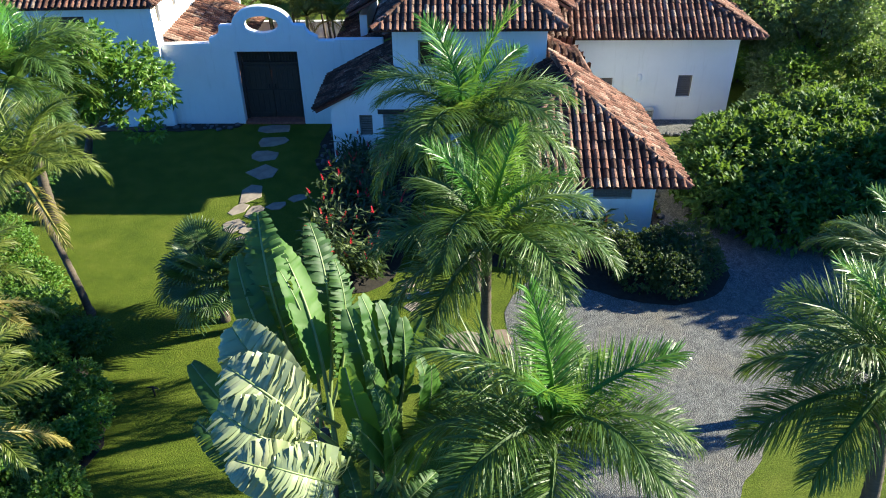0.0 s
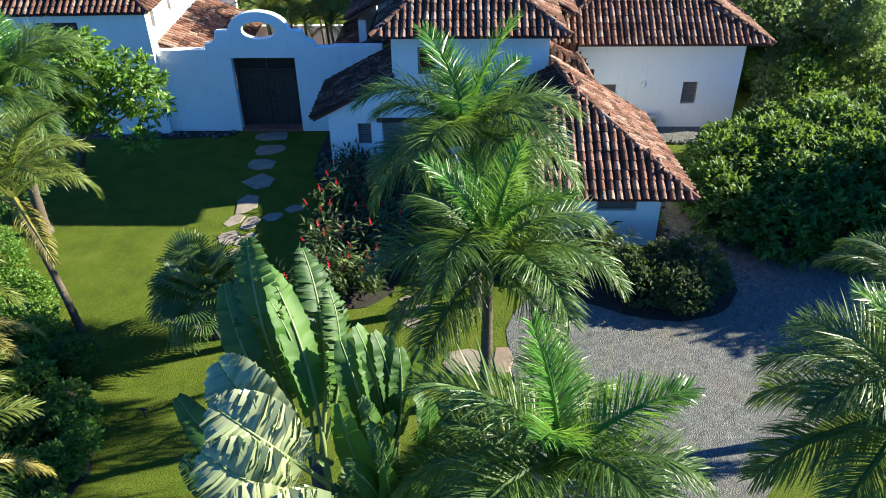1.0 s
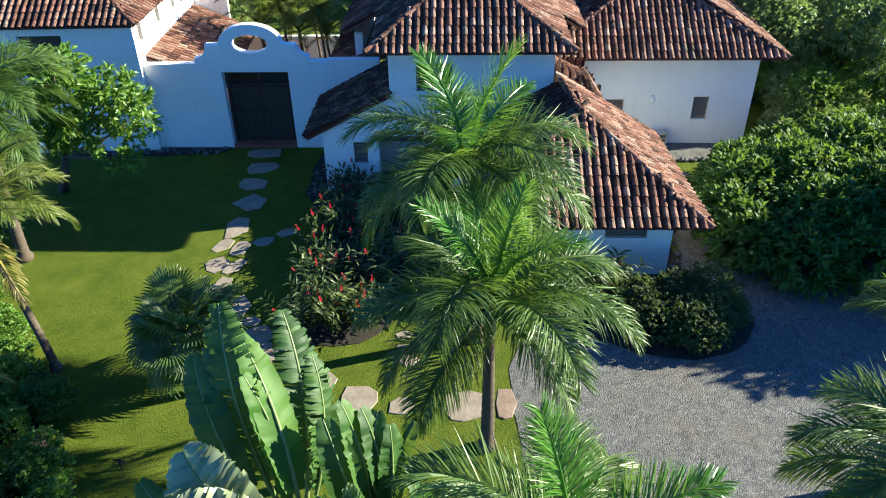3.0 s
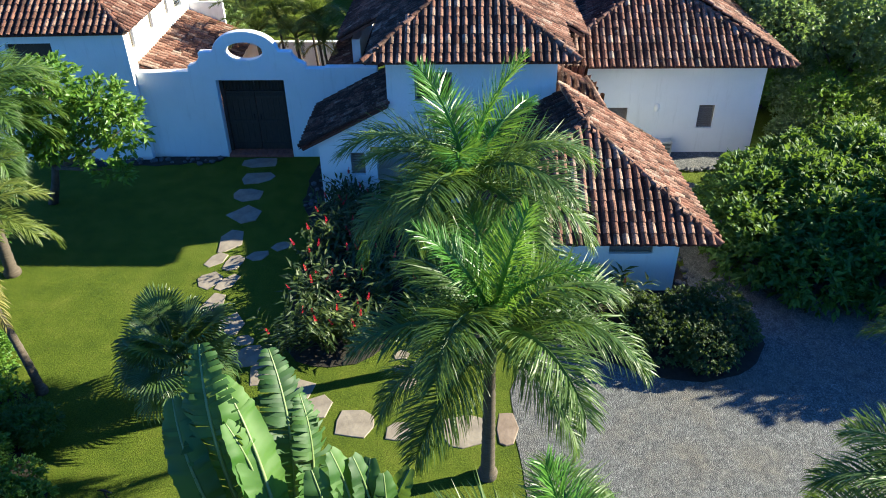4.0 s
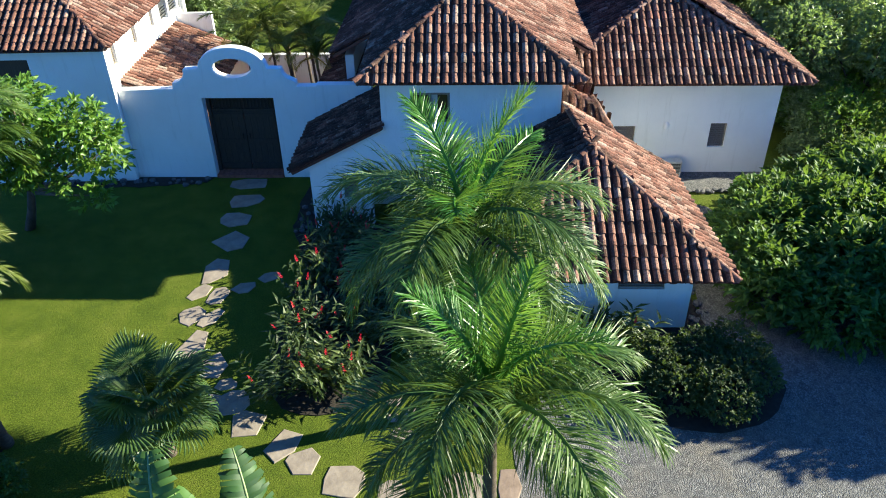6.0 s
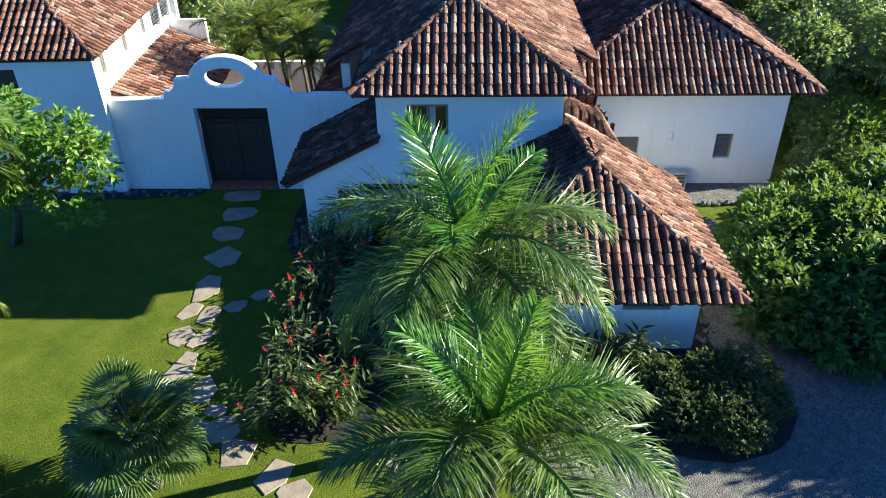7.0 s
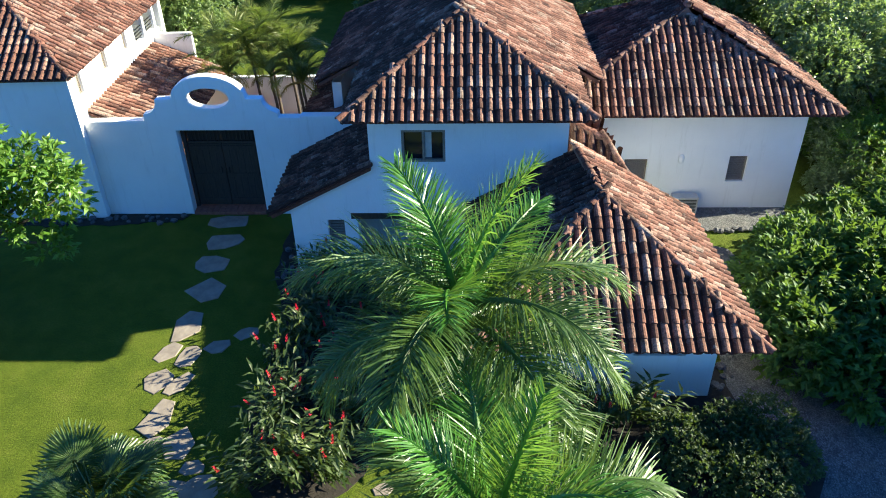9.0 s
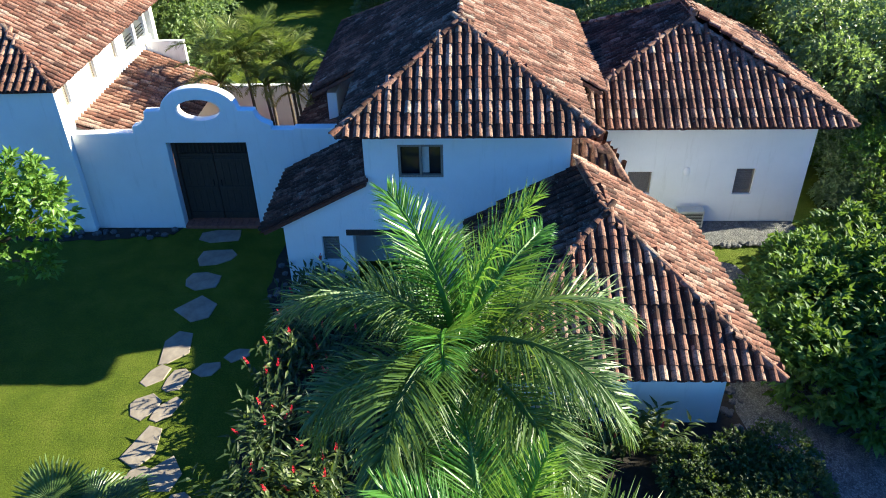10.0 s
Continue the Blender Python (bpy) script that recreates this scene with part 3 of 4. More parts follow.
roof_slope(wing, [wm(0.2, -0.25, LZ), wm(0.2, 10, LZ), wm(-3.0, 10, 7.0), wm(-3.0, 3.0, 7.0)], 0, None, 42)
part("wall", boxed((-9, 0.35, 0), (-8.65, 6.0, 4.95), 0, WM), PLASTER, wing)
part("wall", boxed((-9, 6.0, 0), (-6.0, 6.3, 4.95), 0, WM), PLASTER, wing)
part("wall", boxed((-6.0, 6.0, 0), (-5.7, 9.0, 4.95), 0, WM), PLASTER, wing)
part("wall", boxed((-6.0, 9.0, 0), (0, 9.3, 4.95), 0, WM), PLASTER, wing)
roof_slope(wing, [wm(-6.2, 6.25, LZ), wm(-9, 6.25, LZ), wm(-9, 3.0, 7.0), wm(-3.0, 3.0, 7.0)], 0, TILE_DARK, 46)
roof_slope(wing, [wm(-6.2, 10, LZ), wm(-6.2, 6.25, LZ), wm(-3.0, 3.0, 7.0), wm(-3.0, 10, 7.0)], 0, TILE_DARK, 47)
ridge_line(wing, wm(0.2, -0.25, LZ), wm(-3.0, 3.0, 7.0), 14)
roof_slope(wing, [wm(2.7, 0.75, 2.35), wm(2.7, 7.6, 2.35), wm(0.0, 7.6, 3.5), wm(0.0, 0.75, 3.5)], 0, None, 43)
part("parapet", boxed((0.0, 7.8, 2.0), (1.5, 8.0, 3.85), 0.02, WM), PLASTER, wing)
under(wing)
corridor = thing("corridor", "dark tiled lean-to corridor beside the courtyard", "corridor", at=(-4, 29, 0))
roof_slope(corridor, [(-5.2, 33, 2.6), (-5.2, 27.6, 2.6), (-2.35, 27.6, 3.75), (-2.35, 33, 3.75)], 0, TILE_DARK, 45)
part("wall", boxed((-4.9, 27.6, 0), (-4.7, 33, 2.6)), PLASTER, corridor)
under(corridor)

# ---- gate wall and gate ----
def arc(cx, cz, rx, rz, a0, a1, k):
    return [(cx + rx * math.cos(radians(a0 + (a1 - a0) * i / k)), cz + rz * math.sin(radians(a0 + (a1 - a0) * i / k))) for i in range(k + 1)]


YG = 27.15
prof = [(-11.8, 0), (-8.92, 0), (-8.92, 3.08), (-6.43, 3.08), (-6.43, 0), (-3.0, 0), (-3.0, 3.55), (-4.9, 3.55), (-4.9, 3.50), (-5.58, 3.50), (-5.58, 3.64)]
prof += arc(-5.58, 4.12, 0.46, 0.42, 270, 180, 6)[1:]
prof += [(-6.5, 4.13)] + arc(-7.69, 4.14, 1.16, 0.72, 4, 176, 18) + [(-8.9, 4.13), (-9.38, 4.12)]
prof += arc(-9.84, 4.06, 0.46, 0.42, 0, -90, 6)[1:] + [(-9.86, 3.42), (-11.8, 3.38)]
garden_wall = tagged(part("garden_wall", slab(prof, [arc(-7.71, 4.14, 0.66, 0.33, 0, 345, 23)], 0.34, pose(0, YG, 0), 0.02), PLASTER), "white plastered courtyard wall with scalloped arch and oval opening", "wall", kind="structure")
for p in garden_wall.data.polygons:
    p.use_smooth = False

gate = thing("gate", "tall dark wooden double gate with spindle grille, closed", "gate", at=(-7.67, YG + 0.4, 0))
GX0, GX1 = -8.86, -6.49
part("frame", boxed((GX0 - 0.06, YG + 0.34, 0.12), (GX0 + 0.06, YG + 0.5, 3.08), 0.01), WOOD_DARK, gate)
part("frame", boxed((GX1 - 0.06, YG + 0.34, 0.12), (GX1 + 0.06, YG + 0.5, 3.08), 0.01), WOOD_DARK, gate)
part("header", boxed((GX0 + 0.06, YG + 0.34, 2.94), (GX1 - 0.06, YG + 0.5, 3.08), 0.01), WOOD_DARK, gate)
for s in (0, 1):
    a = GX0 + 0.07 + s * (GX1 - GX0 - 0.14) / 2
    b = a + (GX1 - GX0 - 0.14) / 2 - 0.01
    leaf = part("leaf", boxed((a, YG + 0.42, 0.14), (b, YG + 0.46, 2.45), 0.005), WOOD_DARK, gate)
    k = 5
    for i in range(k):
        part("plank", boxed((a + 0.01 + i * (b - a - 0.01) / k, YG + 0.395, 0.16), (a + (i + 1) * (b - a - 0.01) / k, YG + 0.42, 2.43), 0.006), WOOD_DARK, leaf)
    for z in (0.35, 1.3, 2.3):
        part("rail", boxed((a + 0.02, YG + 0.36, z - 0.07), (b - 0.02, YG + 0.395, z + 0.07), 0.008), WOOD_DARK, leaf)
    part("rail", boxed((a, YG + 0.39, 2.45), (b, YG + 0.46, 2.53), 0.008), WOOD_DARK, leaf)
    # Added dark sheet: stands for the shade seen between the spindles
    part("grille_board", boxed((a, YG + 0.47, 2.45), (b, YG + 0.49, 2.95)), WOOD_DARK, leaf)
    for i in range(9):
        bm = bmesh.new()
        x = a + (i + 0.5) * (b - a) / 9
        tube(bm, [(x, YG + 0.43, z) for z in (2.53, 2.60, 2.66, 2.73, 2.80, 2.87, 2.94)], [0.02, 0.03, 0.018, 0.034, 0.018, 0.03, 0.02], 8)
        part("spindle", bm, WOOD_DARK, leaf)
    bm = bmesh.new()
    tube(bm, [(b - 0.12 if s == 0 else a + 0.12, YG + 0.34, z) for z in (1.38, 1.42, 1.58, 1.62)], [0.012, 0.02, 0.02, 0.012], 8)
    part("handle", bm, IRON, leaf)
under(gate)
step = thing("threshold", "red brick threshold step under the gate", "step", at=(-7.67, YG + 0.2, 0))
for i in range(12):
    part("brick", boxed((-8.9 + i * 0.205, YG - 0.05, 0.004), (-8.9 + i * 0.205 + 0.195, YG + 0.36, 0.12), 0.008), BRICK_RED, step)
under(step)


# ---- plants ----
def frond_mesh(name, length, droop, leaf_len, pairs, mat, seed, lift=60.0, hang=25.0):
    """A feather leaf: an arching rib along x with rows of narrow leaflets."""
    rng = random.Random(seed)
    n = 26
    pts, dirs, p = [], [], Vector((0, 0, 0))
    side_bend = rng.gauss(0, 6)
    for i in range(n + 1):
        s = i / n
        el = radians(lift - droop * s ** 1.35)
        yw = radians(side_bend * s * s)
        d = Vector((math.cos(el) * math.cos(yw), math.cos(el) * math.sin(yw), math.sin(el)))
        pts.append(p.copy())
        dirs.append(d)
        p += d * length / n
    vs, fs = [], []
    for i in range(0, n + 1, 2):
        r = 0.028 * (1 - i / n) + 0.005
        d, q = dirs[i], pts[i]
        sd = d.cross(Vector((0, 0, 1))).normalized()
        up = sd.cross(d)
        for a, b in ((1, 0), (0, 1), (-1, 0), (0, -1)):
            vs.append(q + sd * a * r + up * b * r)
    for i in range(n // 2):
        for k in range(4):
            fs.append((4 * i + k, 4 * i + (k + 1) % 4, 4 * i + 4 + (k + 1) % 4, 4 * i + 4 + k))
    for i in range(pairs):
        s = 0.13 + 0.87 * (i + rng.random() * 0.6) / pairs
        f = s * n
        k = min(int(f), n - 1)
        q = pts[k].lerp(pts[k + 1], f - k)
        d = dirs[k]
        sd = d.cross(Vector((0, 0, 1))).normalized()
        up = sd.cross(d)
        ll = leaf_len * min(1.0, 0.45 + 2.2 * (s - 0.1)) * (1 - 0.62 * max(0, s - 0.55) / 0.45) * rng.uniform(0.85, 1.1)
        for g in (-1, 1):
            fwd = radians(22 + 36 * s + rng.gauss(0, 4))
            rise = radians(rng.choice((20, 10, 0)) + rng.gauss(0, 6))
            w = sd * g * math.cos(fwd) * math.cos(rise) + d * math.sin(fwd) + up * math.sin(rise)
            w.normalize()
            sag = radians(hang + rng.gauss(0, 8))
            w2 = (w + Vector((0, 0, -math.tan(sag)))).normalized()
            w3 = (w2 + Vector((0, 0, -1.3 * math.tan(sag)))).normalized()
            flat = w.cross(up).normalized()
            if flat.length < 0.1:
                flat = d
            flat = (flat + up * rng.gauss(0, 0.5)).normalized()
            wd = 0.0041 * rng.uniform(0.85, 1.2)
            a, b = q + w * 0.01, q + w * ll * 0.4
            c = b + w2 * ll * 0.35
            e = c + w3 * ll * 0.25
            o = len(vs)
            vs += [a - flat * wd * 0.6, a + flat * wd * 0.6, b - flat * wd, b + flat * wd, c - flat * wd * 0.7, c + flat * wd * 0.7, e]
            fs += [(o, o + 1, o + 3, o + 2), (o + 2, o + 3, o + 5, o + 4), (o + 4, o + 5, o + 6)]
    return raw(name, vs, fs, mat)


FRONDS = [frond_mesh("frond", 1.0, dr, 0.36, 150, PALM, 50 + i, li, ha) for i, (dr, li, ha) in enumerate(((95, 64, 10), (105, 54, 14), (95, 42, 18), (92, 28, 22), (88, 12, 26), (72, -6, 28)))]
FRONDS_PALE = [frond_mesh("frond", 1.0, dr, 0.30, 90, PALM_PALE, 90 + i, li, ha) for i, (dr, li, ha) in enumerate(((70, 76, 10), (95, 64, 16), (110, 50, 22), (110, 30, 28)))]
YOUNG = [frond_mesh("frond", 1.0, dr, 0.32, 128, PALM_NEW, 70 + i, li, 7) for i, (dr, li) in enumerate(((30, 84), (52, 74), (66, 62)))]
DRY = [frond_mesh("frond", 1.0, 70, 0.27, 60, PALM_DRY, 80, 20, 36), frond_mesh("frond", 1.0, 60, 0.26, 60, PALM_DRY, 81, -10, 40)]


def palm(base, crown, size, count, seed, girth=0.13, young=3, dry=0, label="tall feather palm with ringed grey trunk on the lawn", shaft=0.9, turn=None, pale=False):
    rng = random.Random(seed)
    base, crown = Vector(base), Vector(crown)
    tree = thing("palm_tree", label, "palm", "garden palms", base)
    rise = crown - base
    k = max(10, int(rise.length / 0.13))
    pts, rad = [], []
    for i in range(k + 1):
        s = i / k
        pts.append(Vector((rise.x * s ** 1.5, rise.y * s ** 1.5, rise.z * s - (0.05 if i == 0 else 0))))
        rad.append(girth * (1.28 - 0.45 * s) * (1.0 + (0.055 if i % 2 else -0.03)) * (1.35 if s < 0.04 else 1.0))
    bm = bmesh.new()
    tube(bm, pts, rad, 12)
    part("trunk", bm, TRUNK, tree)
    up = Vector((rise.x * 0.06, rise.y * 0.06, 1)).normalized()
    bm = bmesh.new()
    t0 = rise.copy()
    tube(bm, [t0 - up * 0.25, t0 - up * 0.1, t0 + up * shaft * 0.3, t0 + up * shaft * 0.75, t0 + up * shaft], [girth * 0.8, girth * 1.0, girth * 0.95, girth * 0.6, girth * 0.3], 12)
    part("crownshaft", bm, SHAFT, tree, "smooth green crownshaft")
    top = t0 + up * shaft * 0.55
    for i in range(count):
        a = i * 2.39996 + rng.gauss(0, 0.18) + (turn or 0)
        f = i / count
        if i < young and not pale:
            me = YOUNG[min(i, 2)]
            sc = size * rng.uniform(0.82, 0.95)
        elif i >= count - dry:
            me, sc = rng.choice(DRY), size * rng.uniform(0.8, 0.95)
        else:
            kinds = FRONDS_PALE if pale else FRONDS
            lo = min(len(kinds) - 1, int(f * len(kinds) + rng.uniform(-0.6, 0.6)))
            me, sc = kinds[max(0, lo)], size * rng.uniform(0.92, 1.12)
        z = up * shaft * (0.45 - 0.5 * f)
        ob = new("frond", me)
        ob.parent = tree
        ob.matrix_basis = Matrix.Translation(top + z) @ pose(0, 0, 0, rng.gauss(0, 7), rng.gauss(0, 5), math.degrees(a)) @ Matrix.Scale(sc, 4)
    return tree


def leaf_verts(p, d, side, length, width, vs, fs, bend=0.25):
    up = d.cross(side)
    if up.z < 0:
        up = -up
    o = len(vs)
    vs += [p, p + d * length * 0.45 + side * width * 0.5 + up * width * 0.15, p + d * length * 0.45 - side * width * 0.5 + up * width * 0.15, p + d * length - up * length * bend, p + d * length * 0.5]
    fs += [(o, o + 1, o + 4), (o, o + 4, o + 2), (o + 1, o + 3, o + 4), (o + 4, o + 3, o + 2)]


def crown_mesh(name, blobs, count, length, width, mat, seed, sprig=5, flat=0.75):
    """Leaves in small sprigs over the shells of uneven lobes."""
    rng = random.Random(seed)
    vs, fs = [], []
    weight = [r * r for _, r in blobs]
    for _ in range(count // sprig):
        c, r = rng.choices(blobs, weight)[0]
        v = Vector((rng.gauss(0, 1), rng.gauss(0, 1), rng.gauss(0.25, 1))).normalized()
        q = Vector(c) + Vector((v.x, v.y, v.z * flat)) * r * (rng.uniform(0.55, 1.0) ** 0.5) * (1 + 0.22 * noise.noise(Vector(c) * 3 + v * 2.2))
        d0 = (v + Vector((rng.gauss(0, 0.5), rng.gauss(0, 0.5), rng.gauss(0.1, 0.4)))).normalized()
        for k in range(sprig):
            d = (d0 + Vector((rng.gauss(0, 0.6), rng.gauss(0, 0.6), rng.gauss(0, 0.45)))).normalized()
            sd = d.cross(Vector((rng.gauss(0.25, 0.8), rng.gauss(-0.1, 0.8), 1))).normalized()
            s = rng.uniform(0.7, 1.25)
            leaf_verts(q + d0 * k * length * 0.18, d, sd, length * s, width * s, vs, fs)
    return raw(name, vs, fs, mat)


def tree(base, blobs, count, length, width, mat, seed, label, category="tree", name="tree", girth=0.14, sprig=5, flat=0.75):
    base = Vector(base)
    ob = thing(name, label, category, at=base)
    rng = random.Random(seed)
    local = [(Vector(c) - base, r) for c, r in blobs]
    mid = sum((c for c, _ in local), Vector()) / len(local)
    fork = Vector((mid.x * 0.3, mid.y * 0.3, max(0.25, mid.z * 0.45)))
    bm = bmesh.new()
    tube(bm, [Vector((0, 0, -0.05)), fork * 0.5 + Vector((0.05, 0, 0)), fork], [girth * 1.3, girth, girth * 0.8], 8)
    part("trunk", bm, BARK, ob)
    for c, r in local:
        bm = bmesh.new()
        m1 = fork.lerp(c, 0.5) + Vector((rng.gauss(0, 0.1), rng.gauss(0, 0.1), rng.gauss(0, 0.1)))
        tube(bm, [fork * 0.95, m1, c + Vector((0, 0, r * 0.3))], [girth * 0.6, girth * 0.35, girth * 0.1], 6)
        part("limb", bm, BARK, ob)
    part("crown", crown_mesh("crown", local, count, length, width, mat, seed, sprig, flat), None, ob)
    return ob


palm((0.5, 15.7, 0), (0.22, 14.55, 5.0), 2.75, 19, 101, 0.14, 4, 0)
palm((0.68, 12.0, 0), (0.64, 11.45, 3.75), 2.65, 17, 102, 0.12, 4, 0, turn=0.8)
palm((1.35, 7.0, 0), (1.45, 6.15, 3.75), 2.35, 17, 103, 0.11, 3, 0, turn=2.0)
palm((8.1, 8.0, 0), (7.05, 7.4, 3.75), 2.4, 18, 104, 0.13, 2, 0, turn=0.3)
palm((9.6, 11.2, 0), (9.5, 11.4, 2.9), 2.0, 14, 105, 0.12, 3, 0)
palm((-10.12, 14.35, 0), (-10.75, 14.6, 3.5), 2.35, 19, 106, 0.085, 2, 2, "feather palm with leaning grey trunk and yellowed fronds", pale=True)
palm((-13.4, 19.3, 0), (-13.2, 19.4, 4.2), 2.9, 20, 107, 0.14, 3, 1)
palm((-9.3, 7.6, 0), (-8.75, 7.2, 2.3), 2.3, 18, 108, 0.1, 3, 2, "low yellow-green feather palm with yellowed lower fronds", pale=True)
palm((-11.2, 10.9, 0), (-10.7, 10.9, 2.4), 2.2, 17, 109, 0.1, 2, 4, "feather palm with yellow drying fronds", pale=True)

tree((11.6, 20.6, 0), [((8.1, 20.5, 1.0), 1.0), ((8.6, 19.4, 0.85), 1.1), ((9.9, 18.6, 0.75), 1.2), ((9.0, 21.7, 1.2), 1.2), ((10.8, 20.1, 1.1), 1.5), ((11.0, 22.3, 1.3), 1.5), ((13.0, 21.1, 1.3), 1.6), ((13.2, 23.5, 1.4), 1.6), ((9.6, 23.2, 1.1), 1.1), ((12.0, 18.3, 0.9), 1.4), ((14.8, 19.3, 1.2), 1.6), ((15.2, 22.1, 1.4), 1.6), ((11.3, 24.7, 1.0), 1.1), ((13.8, 25.3, 1.1), 1.3), ((8.5, 22.3, 0.9), 0.8), ((16.6, 24.3, 1.5), 1.6)], 44000, 0.25, 0.115, TREE, 201, "broad low spreading tree with large green leaves beside drive", sprig=8, flat=0.62)
for i, (x, y, h) in enumerate([(17.8, 17.6, 3.4), (17.7, 19.4, 4.5), (20.6, 20.8, 4.4)]):
    tree((x, y, 0), [((x, y, h), 1.6), ((x - 0.9, y + 0.8, h - 0.6), 1.3), ((x + 0.9, y - 0.7, h - 0.3), 1.3), ((x + 0.4, y + 1.2, h - 1.3), 1.3), ((x - 0.6, y - 1.1, h - 1.2), 1.3), ((x, y, h - 2.2), 1.6)], 12000, 0.27, 0.125, TREE, 210 + i, "broadleaf tree shading the gravel drive", sprig=8, flat=0.8)
tree((-14.2, 23.6, 0), [((-11.0, 22.5, 4.3), 0.77), ((-12.3, 22.1, 4.9), 0.95), ((-11.4, 23.0, 3.5), 0.86), ((-13.6, 23.0, 4.4), 1.03), ((-10.6, 22.7, 3.0), 0.60), ((-12.6, 22.0, 3.6), 0.95), ((-11.3, 22.5, 2.5), 0.60), ((-13.2, 22.4, 2.8), 0.86), ((-10.3, 22.3, 3.8), 0.43), ((-11.9, 21.7, 5.4), 0.52), ((-10.9, 22.2, 1.9), 0.43)], 5200, 0.27, 0.115, TREE_LIGHT, 202, "small light green tree before the white wall", sprig=8, flat=0.32)
tree((6.1, 16.6, 0), [((5.3, 16.0, 0.45), 0.8), ((6.2, 15.8, 0.5), 0.85), ((6.9, 16.4, 0.5), 0.8), ((5.9, 16.9, 0.5), 0.85), ((6.8, 17.1, 0.6), 0.8), ((4.9, 16.7, 0.55), 0.7)], 22000, 0.085, 0.05, SHRUB, 203, "rounded dark clipped shrub on soil bed", "shrub", "shrub", 0.04)


# ---- stepping stones ----
def stone(x, y, w, d, seed, mat=STONE, label="irregular flat pale stepping stone set in the lawn", turn=0.0):
    rng = random.Random(seed)
    k = rng.randint(5, 8)
    ring = []
    for i in range(k):
        a = math.tau * (i + rng.uniform(-0.3, 0.3)) / k
        e = 1 / (abs(math.cos(a)) ** 3 + abs(math.sin(a)) ** 3) ** (1 / 3)
        r = 0.53 * e * rng.uniform(0.84, 1.06)
        ring.append((r * w * math.cos(a), r * d * math.sin(a)))
    bm = bmesh.new()
    f = bm.faces.new([bm.verts.new((px_, py_, -0.03)) for px_, py_ in ring])
    ext = bmesh.ops.extrude_face_region(bm, geom=[f])
    up = [g for g in ext["geom"] if isinstance(g, bmesh.types.BMVert)]
    for v in up:
        v.co.z = 0.020 + rng.uniform(-0.006, 0.006)
    bmesh.ops.recalc_face_normals(bm, faces=list(bm.faces))
    bmesh.ops.bevel(bm, geom=[e for e in bm.edges if all(v in up for v in e.verts)], offset=0.018, segments=2, affect="EDGES", profile=0.5)
    ob = part("stepping_stone", bm, mat, None, label, pose(x, y, 0.004, rng.gauss(0, 0.5), rng.gauss(0, 0.5), turn))
    return tagged(ob, label, "stone", "stepping stones")


STONES = [(-7.62, 26.61, 1.45, 0.80, 4), (-7.44, 25.41, 1.2, 0.82, 10), (-7.46, 24.15, 1.05, 0.86, 0), (-7.27, 22.80, 1.1, 1.15, 35), (-7.26, 21.18, 0.85, 1.35, -14),
          (-7.46, 20.06, 0.55, 0.85, -30), (-6.88, 19.94, 0.52, 0.80, -12), (-7.36, 19.02, 0.72, 0.80, -25), (-6.81, 18.93, 0.52, 0.92, -25), (-6.92, 17.79, 0.85, 1.25, -22),
          (-6.20, 17.02, 0.80, 0.98, 18), (-6.80, 16.93, 0.50, 0.62, -20), (-6.21, 20.31, 0.72, 0.50, 12), (-5.58, 20.88, 0.72, 0.48, 28), (-5.68, 16.33, 0.62, 0.42, 15),
          (-5.35, 15.71, 0.85, 0.80, 30), (-4.79, 15.01, 0.85, 0.88, 25), (-5.95, 15.80, 0.62, 0.42, 10), (-3.87, 14.42, 0.66, 0.95, -28), (-3.29, 13.95, 0.80, 0.72, 12),
          (-2.33, 13.43, 0.98, 0.85, -12), (-1.30, 13.20, 0.62, 0.60, 0), (0.22, 13.24, 1.15, 0.98, 0), (-1.42, 15.82, 0.44, 0.40, 20), (-1.46, 15.28, 0.30, 0.30, 0), (-1.22, 14.79, 0.52, 0.42, 15), (-0.99, 15.46, 0.42, 0.34, 0)]
for i, s in enumerate(STONES):
    stone(*s[:4], 300 + i, turn=s[4])
stone(1.15, 13.32, 0.5, 1.08, 340, STONE_RUST, "reddish flat stepping stone at the gravel edge")


